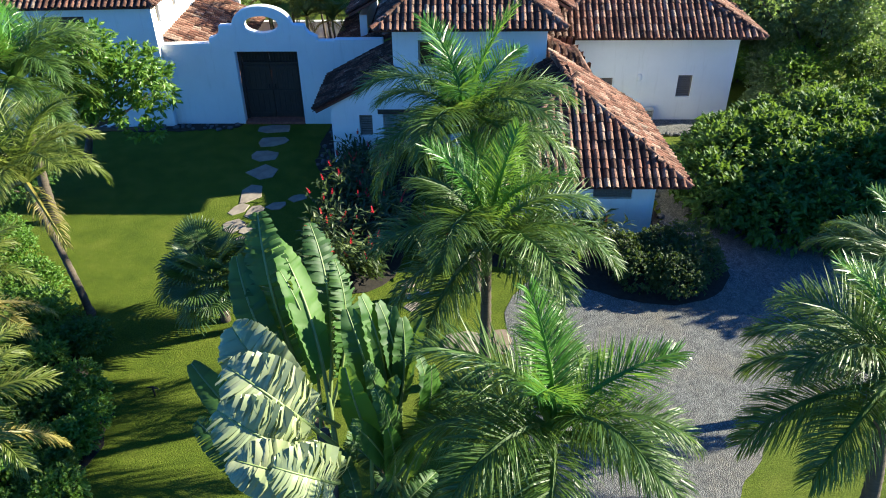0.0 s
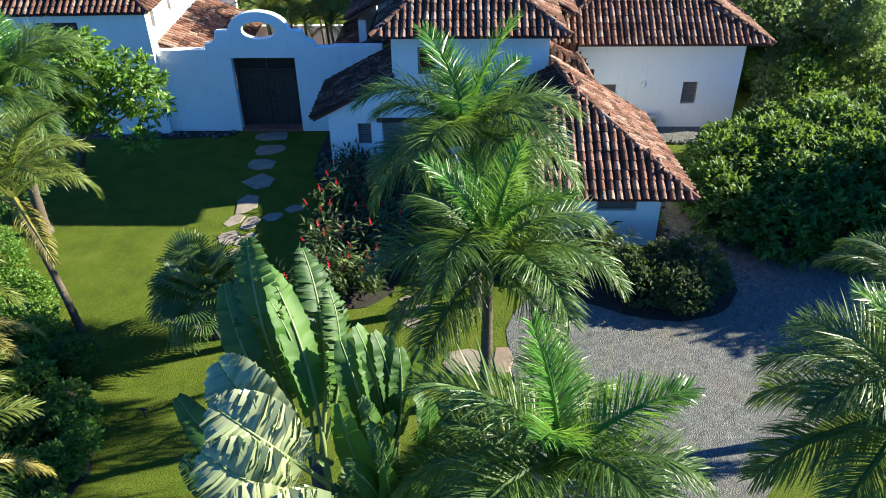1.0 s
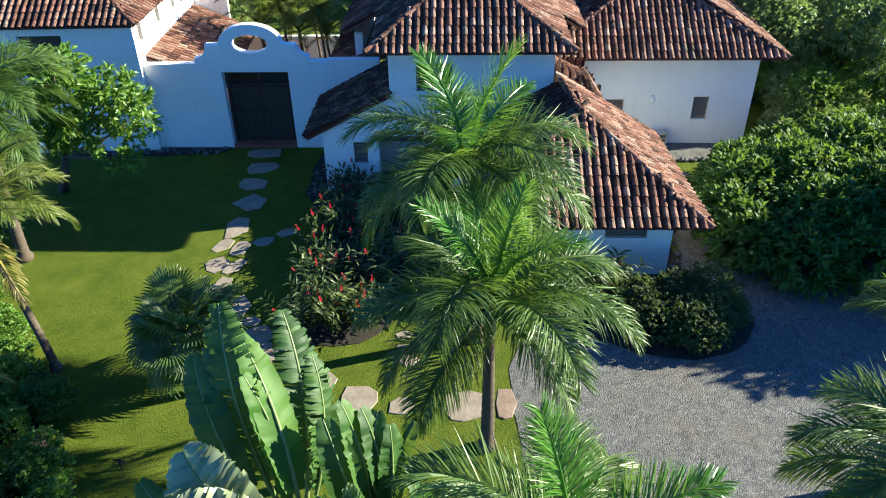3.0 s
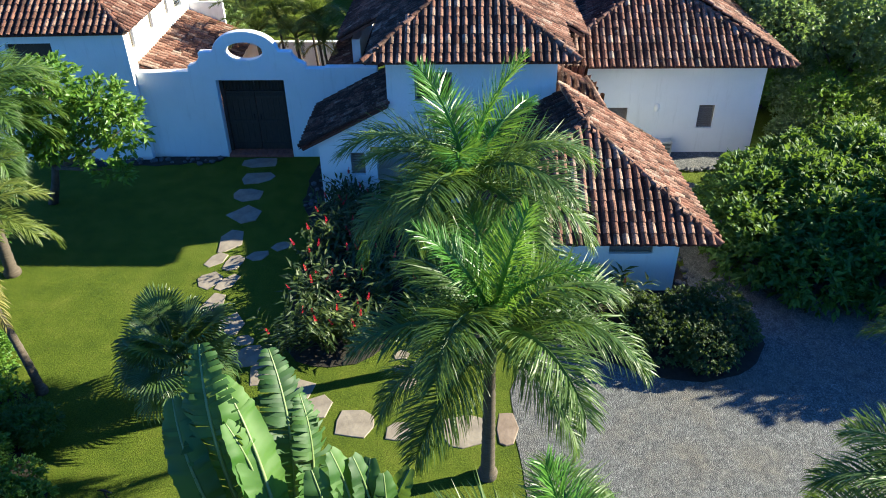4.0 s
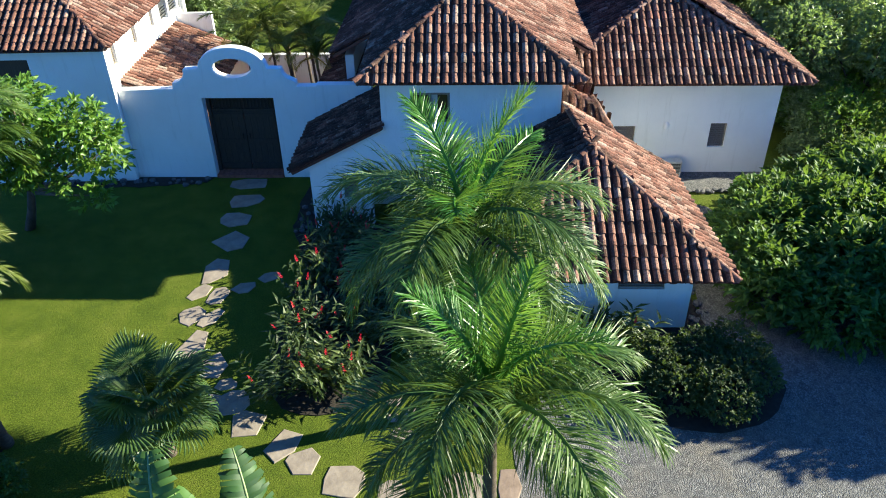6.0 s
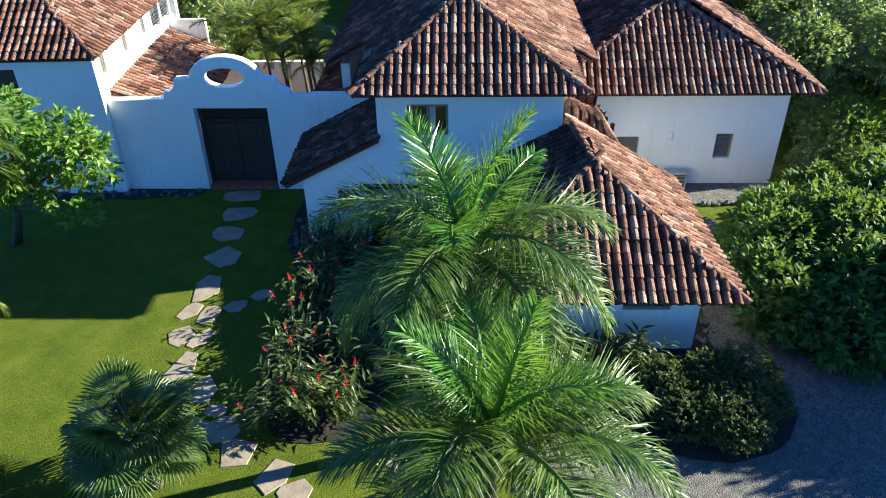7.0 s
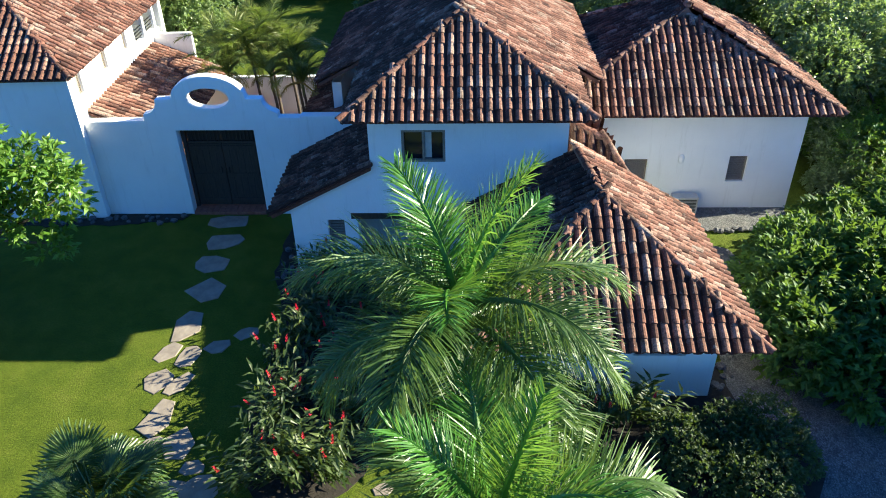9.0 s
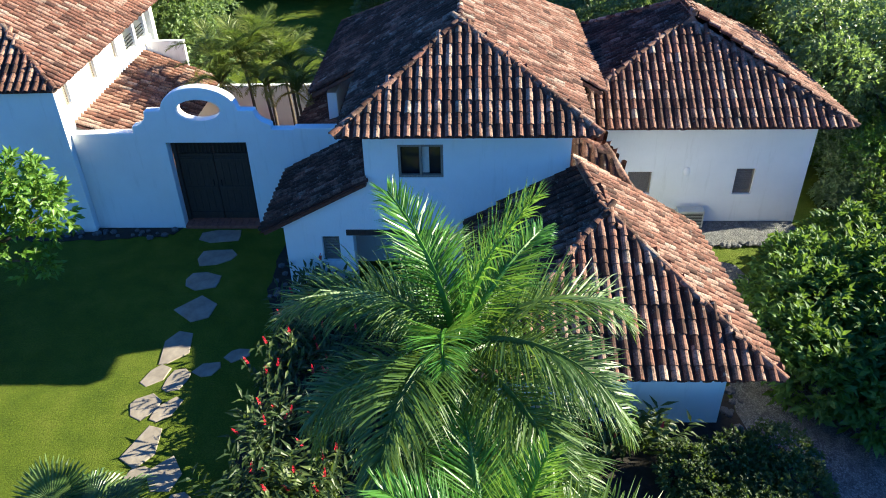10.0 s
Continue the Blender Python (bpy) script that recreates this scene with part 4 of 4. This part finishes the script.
# ---- paddle-leaved plant ----
def paddle_mesh(name, petiole, blade, width, lift, droop, shred, mat, seed, rows=34):
    rng = random.Random(seed)
    n = 40
    total = petiole + blade
    pts, dirs, p = [], [], Vector((0, 0, 0))
    for i in range(n + 1):
        s = i / n
        el = radians(lift - droop * s ** 2)
        d = Vector((math.cos(el), 0, math.sin(el)))
        pts.append(p.copy())
        dirs.append(d)
        p += d * total / n
    bm = bmesh.new()
    tube(bm, pts, [0.038 * (1 - 0.8 * i / n) + 0.004 for i in range(n + 1)], 6)
    for f in bm.faces:
        f.material_index = 1
    for g in (-1, 1):
        last = None
        for i in range(rows):
            s0, s1 = i / rows, (i + 1) / rows
            torn = rng.random() < shred
            tilt = rng.gauss(0, 0.16) * shred
            cut = rng.uniform(0.02, 0.16) if torn else 0.0
            cols = []
            for s, trim in ((s0, cut), (s1, 0.0)):
                f = (petiole + blade * s) / total * n
                k = min(int(f), n - 1)
                q = pts[k].lerp(pts[k + 1], f - k)
                d = dirs[k]
                up = Vector((0, g, 0)).cross(d) * g
                if up.dot(Vector((0, 0, 1))) < 0 and abs(d.z) < 0.8:
                    up = -up
                w = width * 0.5 * (math.sin(math.pi * min(1, 0.10 + 0.87 * s)) ** 0.55)
                col = []
                for j, (a, h) in enumerate(((0.0, 0.0), (0.5, 0.16 + rng.gauss(0, 0.035)), (1.0, 0.10 + rng.gauss(0, 0.06) - 0.5 * shred * rng.random()))):
                    lean = d * (a * w * (0.32 - trim * 1.2) + a * a * blade * (0.5 * (s0 + s1) - s) * 0.55 * (shred > 0.5))
                    col.append(q + Vector((0, g, 0)) * a * w + up * w * (h + a * tilt) + lean)
                cols.append(col)
            a = last if last and not torn and shred < 0.5 else [bm.verts.new(c) for c in cols[0]]
            b = [bm.verts.new(c) for c in cols[1]]
            for j in range(2):
                f = bm.faces.new((a[j], a[j + 1], b[j + 1], b[j]))
                f.smooth = True
            last = b
    return mesh_of(name, bm, [mat, RIB])


def rib_chord(petiole, blade, lift, droop):
    p = Vector((0, 0, 0))
    for i in range(40):
        el = radians(lift - droop * (i / 40) ** 2)
        p += Vector((math.cos(el), 0, math.sin(el))) * (petiole + blade) / 40
    return p


# petiole, blade, width, lift, droop, how torn, material
KINDS = {"upright": (1.3, 1.7, 0.50, 80, 35, 0.12, BANANA), "arched": (1.2, 2.0, 0.54, 74, 60, 0.30, BANANA), "bowed": (1.2, 1.9, 0.64, 66, 95, 0.55, BANANA), "hanging": (1.1, 1.8, 0.62, 60, 120, 0.75, BANANA),
         "lit_green": (1.2, 2.1, 0.54, 82, 40, 0.10, BANANA_LIT), "feathered": (1.0, 2.2, 0.62, 80, 55, 0.95, BANANA), "pale": (1.0, 1.5, 0.92, 74, 80, 0.40, BANANA_PALE), "pale_torn": (0.8, 1.5, 0.95, 70, 85, 0.75, BANANA_PALE)}
PADDLES = {k: (paddle_mesh("leaf", *v, 401 + i, 40), rib_chord(v[0], v[1], v[3], v[4])) for i, (k, v) in enumerate(KINDS.items())}
giant = thing("bird_of_paradise", "tall clump of broad torn paddle leaves, some pale cream", "plant", at=(-2.0, 6.6, 0))
ROOT = Vector((-2.0, 6.6, 0))
rng = random.Random(44)


def paddle(kind_, base, tip, face=(0.1, -0.7, 0.55), owner=giant, root=ROOT):
    """A leaf whose stalk starts at base and whose tip ends at tip; its upper side turns to face."""
    me, chord = PADDLES[kind_]
    base, tip = Vector(base) - root, Vector(tip) - root
    x0 = chord.normalized()
    y0 = Vector((0, 1, 0))
    x1 = (tip - base).normalized()
    f = Vector(face) + Vector((rng.gauss(0, 0.18), rng.gauss(0, 0.12), rng.gauss(0, 0.15)))
    z1 = (f - x1 * f.dot(x1)).normalized()
    turn = Matrix((x1, z1.cross(x1), z1)).transposed() @ Matrix((x0, y0, x0.cross(y0)))
    ob = new("leaf", me)
    ob.parent = owner
    ob.matrix_basis = Matrix.Translation(base) @ turn.to_4x4() @ Matrix.Scale((tip - base).length / chord.length, 4)


# three stems, their leaves, and the low leaves between
STEMS = [(-2.25, 7.1, 3.6), (-1.95, 6.2, 4.3), (-1.2, 6.9, 3.0), (-1.5, 6.0, 2.6), (-0.8, 6.5, 2.2), (-2.6, 6.6, 2.4), (-1.9, 5.7, 2.2)]
for hx, hy, hz in STEMS:
    bm = bmesh.new()
    a = Vector((hx, hy, hz)) - ROOT
    tube(bm, [(a.x * 0.6, a.y * 0.6, -0.05), (a.x * 0.85, a.y * 0.9, hz * 0.5), (a.x, a.y, hz)], [0.12, 0.10, 0.08], 10)
    part("stem", bm, TRUNK, giant)
paddle("feathered", (-2.25, 7.2, 3.5), (-3.0, 8.1, 7.0))
paddle("feathered", (-2.15, 7.3, 3.4), (-2.35, 8.6, 6.5), (0.6, -0.5, 0.4))
paddle("feathered", (-2.15, 7.2, 3.4), (-1.95, 8.3, 6.0), (0.7, -0.4, 0.4))
paddle("arched", (-2.3, 7.1, 3.5), (-3.35, 7.8, 6.4), (-0.3, -0.7, 0.5))
paddle("lit_green", (-1.85, 6.4, 3.7), (-2.75, 7.9, 6.65), (0.8, -0.55, 0.35))
paddle("lit_green", (-2.2, 6.9, 3.4), (-2.6, 7.4, 6.4), (0.9, -0.5, 0.3))
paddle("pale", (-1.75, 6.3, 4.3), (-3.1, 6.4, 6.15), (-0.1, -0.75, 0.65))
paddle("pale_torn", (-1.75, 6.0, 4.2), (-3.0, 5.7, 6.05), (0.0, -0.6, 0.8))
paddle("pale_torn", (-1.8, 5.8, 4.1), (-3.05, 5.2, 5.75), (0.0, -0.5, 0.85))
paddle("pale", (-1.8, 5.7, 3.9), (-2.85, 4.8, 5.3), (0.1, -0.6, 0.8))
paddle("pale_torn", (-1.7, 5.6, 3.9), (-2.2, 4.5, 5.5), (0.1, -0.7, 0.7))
paddle("arched", (-2.5, 6.7, 2.6), (-4.0, 6.8, 5.1), (0.2, -0.6, 0.6))
paddle("bowed", (-2.6, 6.5, 2.4), (-3.85, 6.2, 4.5), (0.2, -0.6, 0.6))
for tip in ((-1.62, 7.2, 5.85), (-1.42, 7.4, 5.95), (-1.18, 7.5, 5.75), (-0.98, 7.6, 5.6), (-0.82, 7.5, 5.45), (-0.5, 7.7, 5.3)):
    paddle("upright", (-1.25 + rng.uniform(-0.1, 0.3), 6.9, 2.9), tip, (rng.choice((-0.4, 0.6, 1.0)), -0.6, 0.35))
for k, tip in enumerate(((-1.55, 6.3, 5.5), (-1.15, 6.2, 5.2), (-0.8, 6.4, 5.2), (-0.35, 6.8, 5.1), (-0.58, 7.2, 5.0), (-1.45, 5.8, 4.9), (-0.95, 5.9, 4.7), (-0.1, 7.0, 4.6), (-1.3, 6.6, 5.3), (-0.2, 6.3, 4.4))):
    paddle(("lit_green", "arched", "upright")[k % 3], (-1.2 + rng.uniform(-0.2, 0.4), 6.5, 2.5), tip, (rng.choice((-0.4, 0.7, 1.0)), -0.6, 0.4))
for k in range(28):
    a, r = rng.uniform(0, math.tau), rng.uniform(0.7, 1.5)
    base = STEMS[2 + k % 5]
    h = rng.uniform(1.8, 3.5)
    paddle(rng.choice(("arched", "bowed", "hanging", "bowed", "feathered")), (base[0], base[1], min(base[2], 0.4 + 0.5 * h)), (base[0] + r * math.cos(a), base[1] + r * math.sin(a) * 0.9, h), (0.5 * math.cos(a), -0.3 + 0.5 * math.sin(a), 0.8))


banana_root = Vector((13.7, 30.6, 0))
banana = thing("banana_plant", "small banana plant with broad green leaves beside wood", "plant", at=banana_root)
bm = bmesh.new()
tube(bm, [(0, 0, -0.05), (0.03, 0, 0.5), (0.05, 0, 0.95)], [0.12, 0.10, 0.07], 10)
part("stem", bm, SHAFT, banana)
for k in range(8):
    a = k * 2.4
    paddle("lit_green", banana_root + Vector((0.04, 0, 0.5)), banana_root + Vector((1.5 * math.cos(a), 1.5 * math.sin(a), 1.25 + 0.12 * (k % 4))), (0.3 * math.cos(a), -0.3, 0.9), banana, banana_root)


# ---- fan palm ----
def fan_leaf_mesh(seed, droop):
    rng = random.Random(seed)
    vs, fs, k = [], [], 36
    for i in range(k):
        a = radians(-135 + 270 * (i + 0.5) / k)
        h = radians(270 / k / 2)
        r = 0.72 * (0.86 + 0.14 * math.cos(a)) * rng.uniform(0.92, 1.05)
        o = len(vs)
        for q, rr, sag, wd in ((0, 0.04, 0, 1.0), (1, r * 0.55, 0.03, 0.95), (2, r * 0.84, 0.06 + 0.08 * droop, 0.55), (3, r, 0.13 + 0.2 * droop + rng.uniform(0, 0.08), 0.06)):
            for s, lift in ((-1, 0.0), (0, 0.018 * (q > 0)), (1, 0.0)):
                b = a + s * h * wd
                vs.append((rr * math.cos(b), rr * math.sin(b), lift + 0.25 * rr * (1 - abs(a) / 3) - sag * (0.4 + 0.6 * r)))
        for q in range(3):
            for s in range(2):
                fs.append((o + 3 * q + s, o + 3 * q + s + 1, o + 3 * q + 4 + s, o + 3 * q + 3 + s))
    return raw("leaf", vs, fs, FAN)


FAN_LEAVES = [fan_leaf_mesh(60 + i, d) for i, d in enumerate((0.0, 0.2, 0.5))]


def fan_palm(base, crown, count, seed, size=1.0):
    rng = random.Random(seed)
    base, crown = Vector(base), Vector(crown)
    ob = thing("fan_palm", "short fan palm with dense dark green crown on lawn", "palm", "garden palms", base)
    bm = bmesh.new()
    top = crown - base
    k = 14
    tube(bm, [top * (i / k) - Vector((0, 0, 0.05 if not i else 0)) for i in range(k + 1)], [(0.13 - 0.03 * i / k) * (1 + 0.08 * (i % 2)) for i in range(k + 1)], 10)
    part("trunk", bm, TRUNK, ob)
    for i in range(count):
        f = i / count
        az, el = i * 2.39996 + rng.gauss(0, 0.2), 62 - 78 * f + rng.gauss(0, 5)
        ln = (0.55 + 0.35 * rng.random()) * size
        d = Vector((math.cos(az) * math.cos(radians(el)), math.sin(az) * math.cos(radians(el)), math.sin(radians(el))))
        tip = top + d * ln - Vector((0, 0, 0.12 * f))
        bm = bmesh.new()
        tube(bm, [top, top.lerp(tip, 0.5) + Vector((0, 0, 0.05)), tip], [0.02, 0.014, 0.010], 5)
        pet = part("petiole", bm, RIB, ob)
        lf = new("leaf", FAN_LEAVES[min(2, int(f * 3))])
        lf.parent = pet
        lf.matrix_basis = Matrix.Translation(tip) @ pose(0, 0, 0, 0, -el + 10 + rng.gauss(0, 8), math.degrees(az)) @ pose(0, 0, 0, rng.gauss(0, 12)) @ Matrix.Scale(size * rng.uniform(0.9, 1.15), 4)
    return ob


fan_palm((-6.3, 14.15, 0), (-6.42, 14.15, 1.5), 30, 501, 1.08)


# ---- red ginger ----
def ginger_plant(seed, stems, tall, flowers):
    rng = random.Random(seed)
    ob = thing("ginger_plant", "leafy red ginger plant with upright scarlet flower spikes", "plant", "red ginger")
    vs, fs = [], []
    tips = []
    for _ in range(stems):
        a, lean = rng.uniform(0, math.tau), rng.uniform(0.08, 0.5)
        h = tall * rng.uniform(0.65, 1.1)
        b = Vector((rng.gauss(0, 0.18), rng.gauss(0, 0.18), 0))
        d = Vector((math.cos(a) * lean, math.sin(a) * lean, 1)).normalized()
        tips.append((b + d * h, d))
        side = d.orthogonal().normalized()
        for k in range(11):
            s = 0.25 + 0.75 * k / 10
            p = b + d * h * s + Vector((math.cos(a), math.sin(a), -0.3)) * 0.25 * s * s * lean
            g = 1 if k % 2 else -1
            w = (side * g + d * 0.75 + Vector((rng.gauss(0, 0.25), rng.gauss(0, 0.25), rng.gauss(0, 0.15)))).normalized()
            sd = w.cross(Vector((rng.gauss(0, 0.3), rng.gauss(0, 0.3), 1))).normalized()
            leaf_verts(p, w, sd, 0.36 * rng.uniform(0.75, 1.15), 0.082, vs, fs, 0.25)
    part("leaves", raw("leaves", vs, fs, GINGER), None, ob)
    for p, d in tips[:flowers]:
        bm = bmesh.new()
        for k in range(5):
            c = p + d * (0.03 + 0.045 * k)
            for j in range(4):
                a = j * math.tau / 4 + k * 0.8
                o = Vector((math.cos(a), math.sin(a), 0.0)) * 0.026 * (1 - k * 0.13)
                f = [bm.verts.new(c), bm.verts.new(c + o * 1.2 + Vector((-o.y, o.x, 0.03)) * 0.6), bm.verts.new(c + o * 1.6 + d * 0.06), bm.verts.new(c + o * 1.2 - Vector((-o.y, o.x, -0.03)) * 0.6)]
                bm.faces.new(f)
        part("flower", bm, FLOWER, ob, "scarlet flower spike")
    return ob


GINGERS = [ginger_plant(601, 18, 1.1, 2), ginger_plant(602, 19, 1.25, 1), ginger_plant(603, 17, 0.95, 3)]
rng = random.Random(61)
spots = []
for yy in np.arange(15.9, 23.2, 0.8):
    left = -4.0
    for xx in np.arange(left, -1.7, 0.8):
        if rng.random() < 0.9 and not (yy > 21.5 and xx > -2.6):
            spots.append((xx + rng.gauss(0, 0.14), yy + rng.gauss(0, 0.14)))
spots += [(1.4, 17.6), (2.2, 17.4), (3.0, 17.3), (3.7, 17.7), (4.3, 17.8), (2.6, 18.1), (-0.8, 17.2), (0.3, 17.6), (-0.9, 18.2)]
for i, (xx, yy) in enumerate(spots):
    m = pose(xx, yy, 0.018, 0, 0, rng.uniform(0, 360))
    if i < 3:
        GINGERS[i].matrix_basis = m
    else:
        copy_thing(GINGERS[i % 3], m)

# ---- shrubs and woods ----
rng = random.Random(71)
for i, (x, y, r, h) in enumerate([(-9.0, 6.6, 0.9, 1.0), (-10.2, 7.6, 1.0, 1.3), (-9.2, 8.9, 0.9, 1.1), (-10.6, 9.6, 1.0, 1.5), (-9.3, 10.6, 0.8, 0.9), (-10.4, 11.6, 0.9, 1.0), (-11.6, 12.6, 1.0, 1.2), (-12.6, 13.8, 1.0, 1.2), (-11.9, 9.0, 1.2, 1.7), (-13.2, 11.2, 1.2, 1.6), (-8.9, 5.0, 1.0, 0.9), (-14.6, 16.2, 1.3, 1.5), (-13.6, 17.4, 1.1, 1.2), (-14.8, 20.5, 1.3, 1.8), (-12.2, 15.2, 0.8, 0.8), (-8.5, 7.4, 0.7, 0.8), (-8.5, 8.6, 0.7, 0.9), (-8.4, 9.7, 0.65, 0.8), (-8.9, 10.9, 0.6, 0.7), (-9.9, 12.9, 0.7, 0.8), (-11.2, 13.9, 0.8, 0.9), (-10.6, 5.6, 1.1, 1.4)]):
    blobs = [((x + rng.gauss(0, r * 0.4), y + rng.gauss(0, r * 0.4), h * rng.uniform(0.4, 0.75)), r * rng.uniform(0.5, 0.75)) for _ in range(5)]
    tree((x, y, 0), blobs, 4200, 0.11, 0.055, (TREE_LIGHT, TREE, TREE_LIGHT)[i % 3], 700 + i, "dense green shrub in the shaded garden bed", "shrub", "shrub", 0.04)
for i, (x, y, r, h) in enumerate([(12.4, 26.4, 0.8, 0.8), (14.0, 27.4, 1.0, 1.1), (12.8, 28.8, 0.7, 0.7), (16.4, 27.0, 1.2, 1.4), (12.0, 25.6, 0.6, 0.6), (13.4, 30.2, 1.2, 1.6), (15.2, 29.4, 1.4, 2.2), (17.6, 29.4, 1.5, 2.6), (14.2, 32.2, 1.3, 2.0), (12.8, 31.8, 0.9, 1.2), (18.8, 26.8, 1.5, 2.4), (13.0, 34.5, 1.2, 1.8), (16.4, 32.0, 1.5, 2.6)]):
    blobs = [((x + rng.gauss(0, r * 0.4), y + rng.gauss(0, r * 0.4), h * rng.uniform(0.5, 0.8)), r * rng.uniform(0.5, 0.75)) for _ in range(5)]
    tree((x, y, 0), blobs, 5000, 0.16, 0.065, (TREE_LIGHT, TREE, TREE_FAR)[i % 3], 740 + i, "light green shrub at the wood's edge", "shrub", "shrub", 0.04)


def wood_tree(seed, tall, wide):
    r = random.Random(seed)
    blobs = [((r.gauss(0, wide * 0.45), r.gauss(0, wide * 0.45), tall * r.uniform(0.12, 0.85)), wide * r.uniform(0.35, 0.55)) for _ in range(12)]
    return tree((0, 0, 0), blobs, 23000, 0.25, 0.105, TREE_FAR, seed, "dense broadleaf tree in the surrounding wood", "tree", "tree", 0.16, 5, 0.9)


WOODS = [wood_tree(801, 6.5, 3.2), wood_tree(802, 7.5, 3.6), wood_tree(803, 5.5, 3.0)]
places = []
for row, (y0, x0, x1) in enumerate([(32.5, 15.5, 19), (37, 13.6, 23), (42, 13, 26), (50, -5, 30), (57, -30, 34), (63, -34, 40), (72, -40, 46), (41, -26, -14), (40, 1.5, 13), (46, 0, 13), (39.5, -14, -10.5), (34.6, 14.6, 18), (39.5, 13.4, 20)]):
    x = x0 + rng.uniform(0, 1)
    while x < x1:
        if not (-9.6 < x < -6.2 and y0 < 56):
            places.append((x, y0 + rng.gauss(0, 0.9)))
        x += rng.uniform(3.2, 4.6)
for i, (x, y) in enumerate(places):
    m = pose(x, y, 0, 0, 0, rng.uniform(0, 360)) @ Matrix.Scale(min(1.15, max(0.4, 1.12 - 0.045 * (x - 9))) * rng.uniform(0.85, 1.1), 4)
    if i < 3:
        WOODS[i].matrix_basis = m
    else:
        copy_thing(WOODS[i % 3], m)

# ---- courtyard ----
tagged(part("courtyard_floor", boxed((-11.7, 27.57, 0.0), (-4.9, 34.5, 0.05)), BRICK_RED), "red clay courtyard paving", "paving", kind="structure")
# Added out of sight to keep the courtyard behind the gate dark
tagged(part("gate_canopy", boxed((-8.9, 27.58, 3.12), (-6.4, 28.7, 3.24), 0.01), WOOD_DARK), "unseen dark board added behind the gate to block light", "canopy")
for i, (x, y, z, sz) in enumerate([(-8.4, 31.6, 3.0, 1.7), (-7.6, 32.2, 3.5, 1.8), (-6.8, 31.5, 2.9, 1.6), (-6.0, 32.0, 3.4, 1.7), (-7.2, 33.2, 3.7, 1.8), (-5.6, 31.2, 2.8, 1.5), (-8.9, 33.0, 3.3, 1.7), (-6.4, 32.9, 3.2, 1.6)]):
    palm((x + 0.2, y, 0.05), (x, y, z), sz, 12, 900 + i, 0.055, 4, 3, "slender clustered yellow-green palm in the courtyard", 0.5, pale=True)
tagged(part("courtyard_wall", boxed((-11.7, 34.5, 0), (-4.9, 34.75, 2.1), 0.02), PLASTER), "white rear courtyard wall", "wall", kind="structure")

# ---- small things ----
lamp = thing("wall_lamp", "small white half-shell wall lamp", "lamp", at=(7.26, RY, 1.85))
bm = bmesh.new()
bmesh.ops.create_uvsphere(bm, u_segments=16, v_segments=8, radius=0.11, matrix=Matrix.Diagonal((1, 0.8, 1.5, 1)))
bmesh.ops.bisect_plane(bm, geom=list(bm.verts) + list(bm.edges) + list(bm.faces), plane_co=(0, -0.004, 0), plane_no=(0, 1, 0), clear_outer=True)
part("shade", bm, PLASTER, lamp)
ac = thing("air_conditioner", "grey outdoor air conditioner beside the wall", "appliance", at=(7.48, RY - 0.35, 0.03))
part("casing", boxed((-0.42, -0.17, 0.06), (0.42, 0.17, 0.66), 0.02), METAL, ac)
for k in range(9):
    part("slat", boxed((-0.36, -0.185, 0.12 + 0.055 * k), (0.36, -0.172, 0.145 + 0.055 * k)), IRON, ac)
for sx in (-0.3, 0.3):
    part("foot", boxed((sx - 0.04, -0.16, 0), (sx + 0.04, 0.16, 0.06)), IRON, ac)
rng = random.Random(91)


def rock_mesh(seed):
    r = random.Random(seed)
    bm = bmesh.new()
    bmesh.ops.create_icosphere(bm, subdivisions=1, radius=1)
    for v in bm.verts:
        v.co = Vector((v.co.x * r.uniform(0.8, 1.2), v.co.y * r.uniform(0.7, 1.1), v.co.z * r.uniform(0.5, 0.8)))
    return mesh_of("rock", bm, ROCK)


ROCKS = [rock_mesh(i) for i in range(5)]


def rock(x, y, s, mat_mesh=None):
    ob = new("rock", mat_mesh or rng.choice(ROCKS))
    ob.matrix_basis = pose(x, y, 0.02 + s * 0.3, 0, 0, rng.uniform(0, 360)) @ Matrix.Scale(s, 4)
    tagged(ob, "dark rough border rock on the soil bed", "rock", "border rocks")


for i in range(46):
    rock(rng.uniform(-15.5, -9.2), rng.uniform(26.45, 26.98), rng.uniform(0.07, 0.16))
for i in range(26):
    rock(rng.uniform(-5.3, -4.8), rng.uniform(23.2, 26.8), rng.uniform(0.06, 0.13))
for i in range(24):
    rock(rng.uniform(6.25, 6.85), rng.uniform(18.3, 22.5), rng.uniform(0.07, 0.15))
for i in range(30):
    rock(rng.uniform(7.5, 10.9), 26.05 + rng.gauss(0, 0.06), rng.uniform(0.07, 0.14))

sprinkler = thing("sprinkler", "small black lawn sprinkler on a spike", "sprinkler", at=(-7.25, 11.25, 0))
bm = bmesh.new()
tube(bm, [(0, 0, -0.02), (0, 0, 0.12), (0, 0, 0.26)], [0.02, 0.022, 0.03], 8)
part("riser", bm, IRON, sprinkler)
bm = bmesh.new()
tube(bm, [(-0.16, 0.03, 0.25), (0, 0, 0.29), (0.16, -0.03, 0.25)], [0.014, 0.028, 0.014], 8)
part("arm", bm, IRON, sprinkler)
hose = bmesh.new()
tube(hose, [(1.62 + 0.22 * math.sin(k * 0.55), 6.2 + 0.17 * k, 0.045 + 0.01 * (k % 2)) for k in range(14)], [0.02] * 14, 8)
tagged(part("garden_hose", hose, IRON), "black garden hose lying at the gravel edge", "hose")
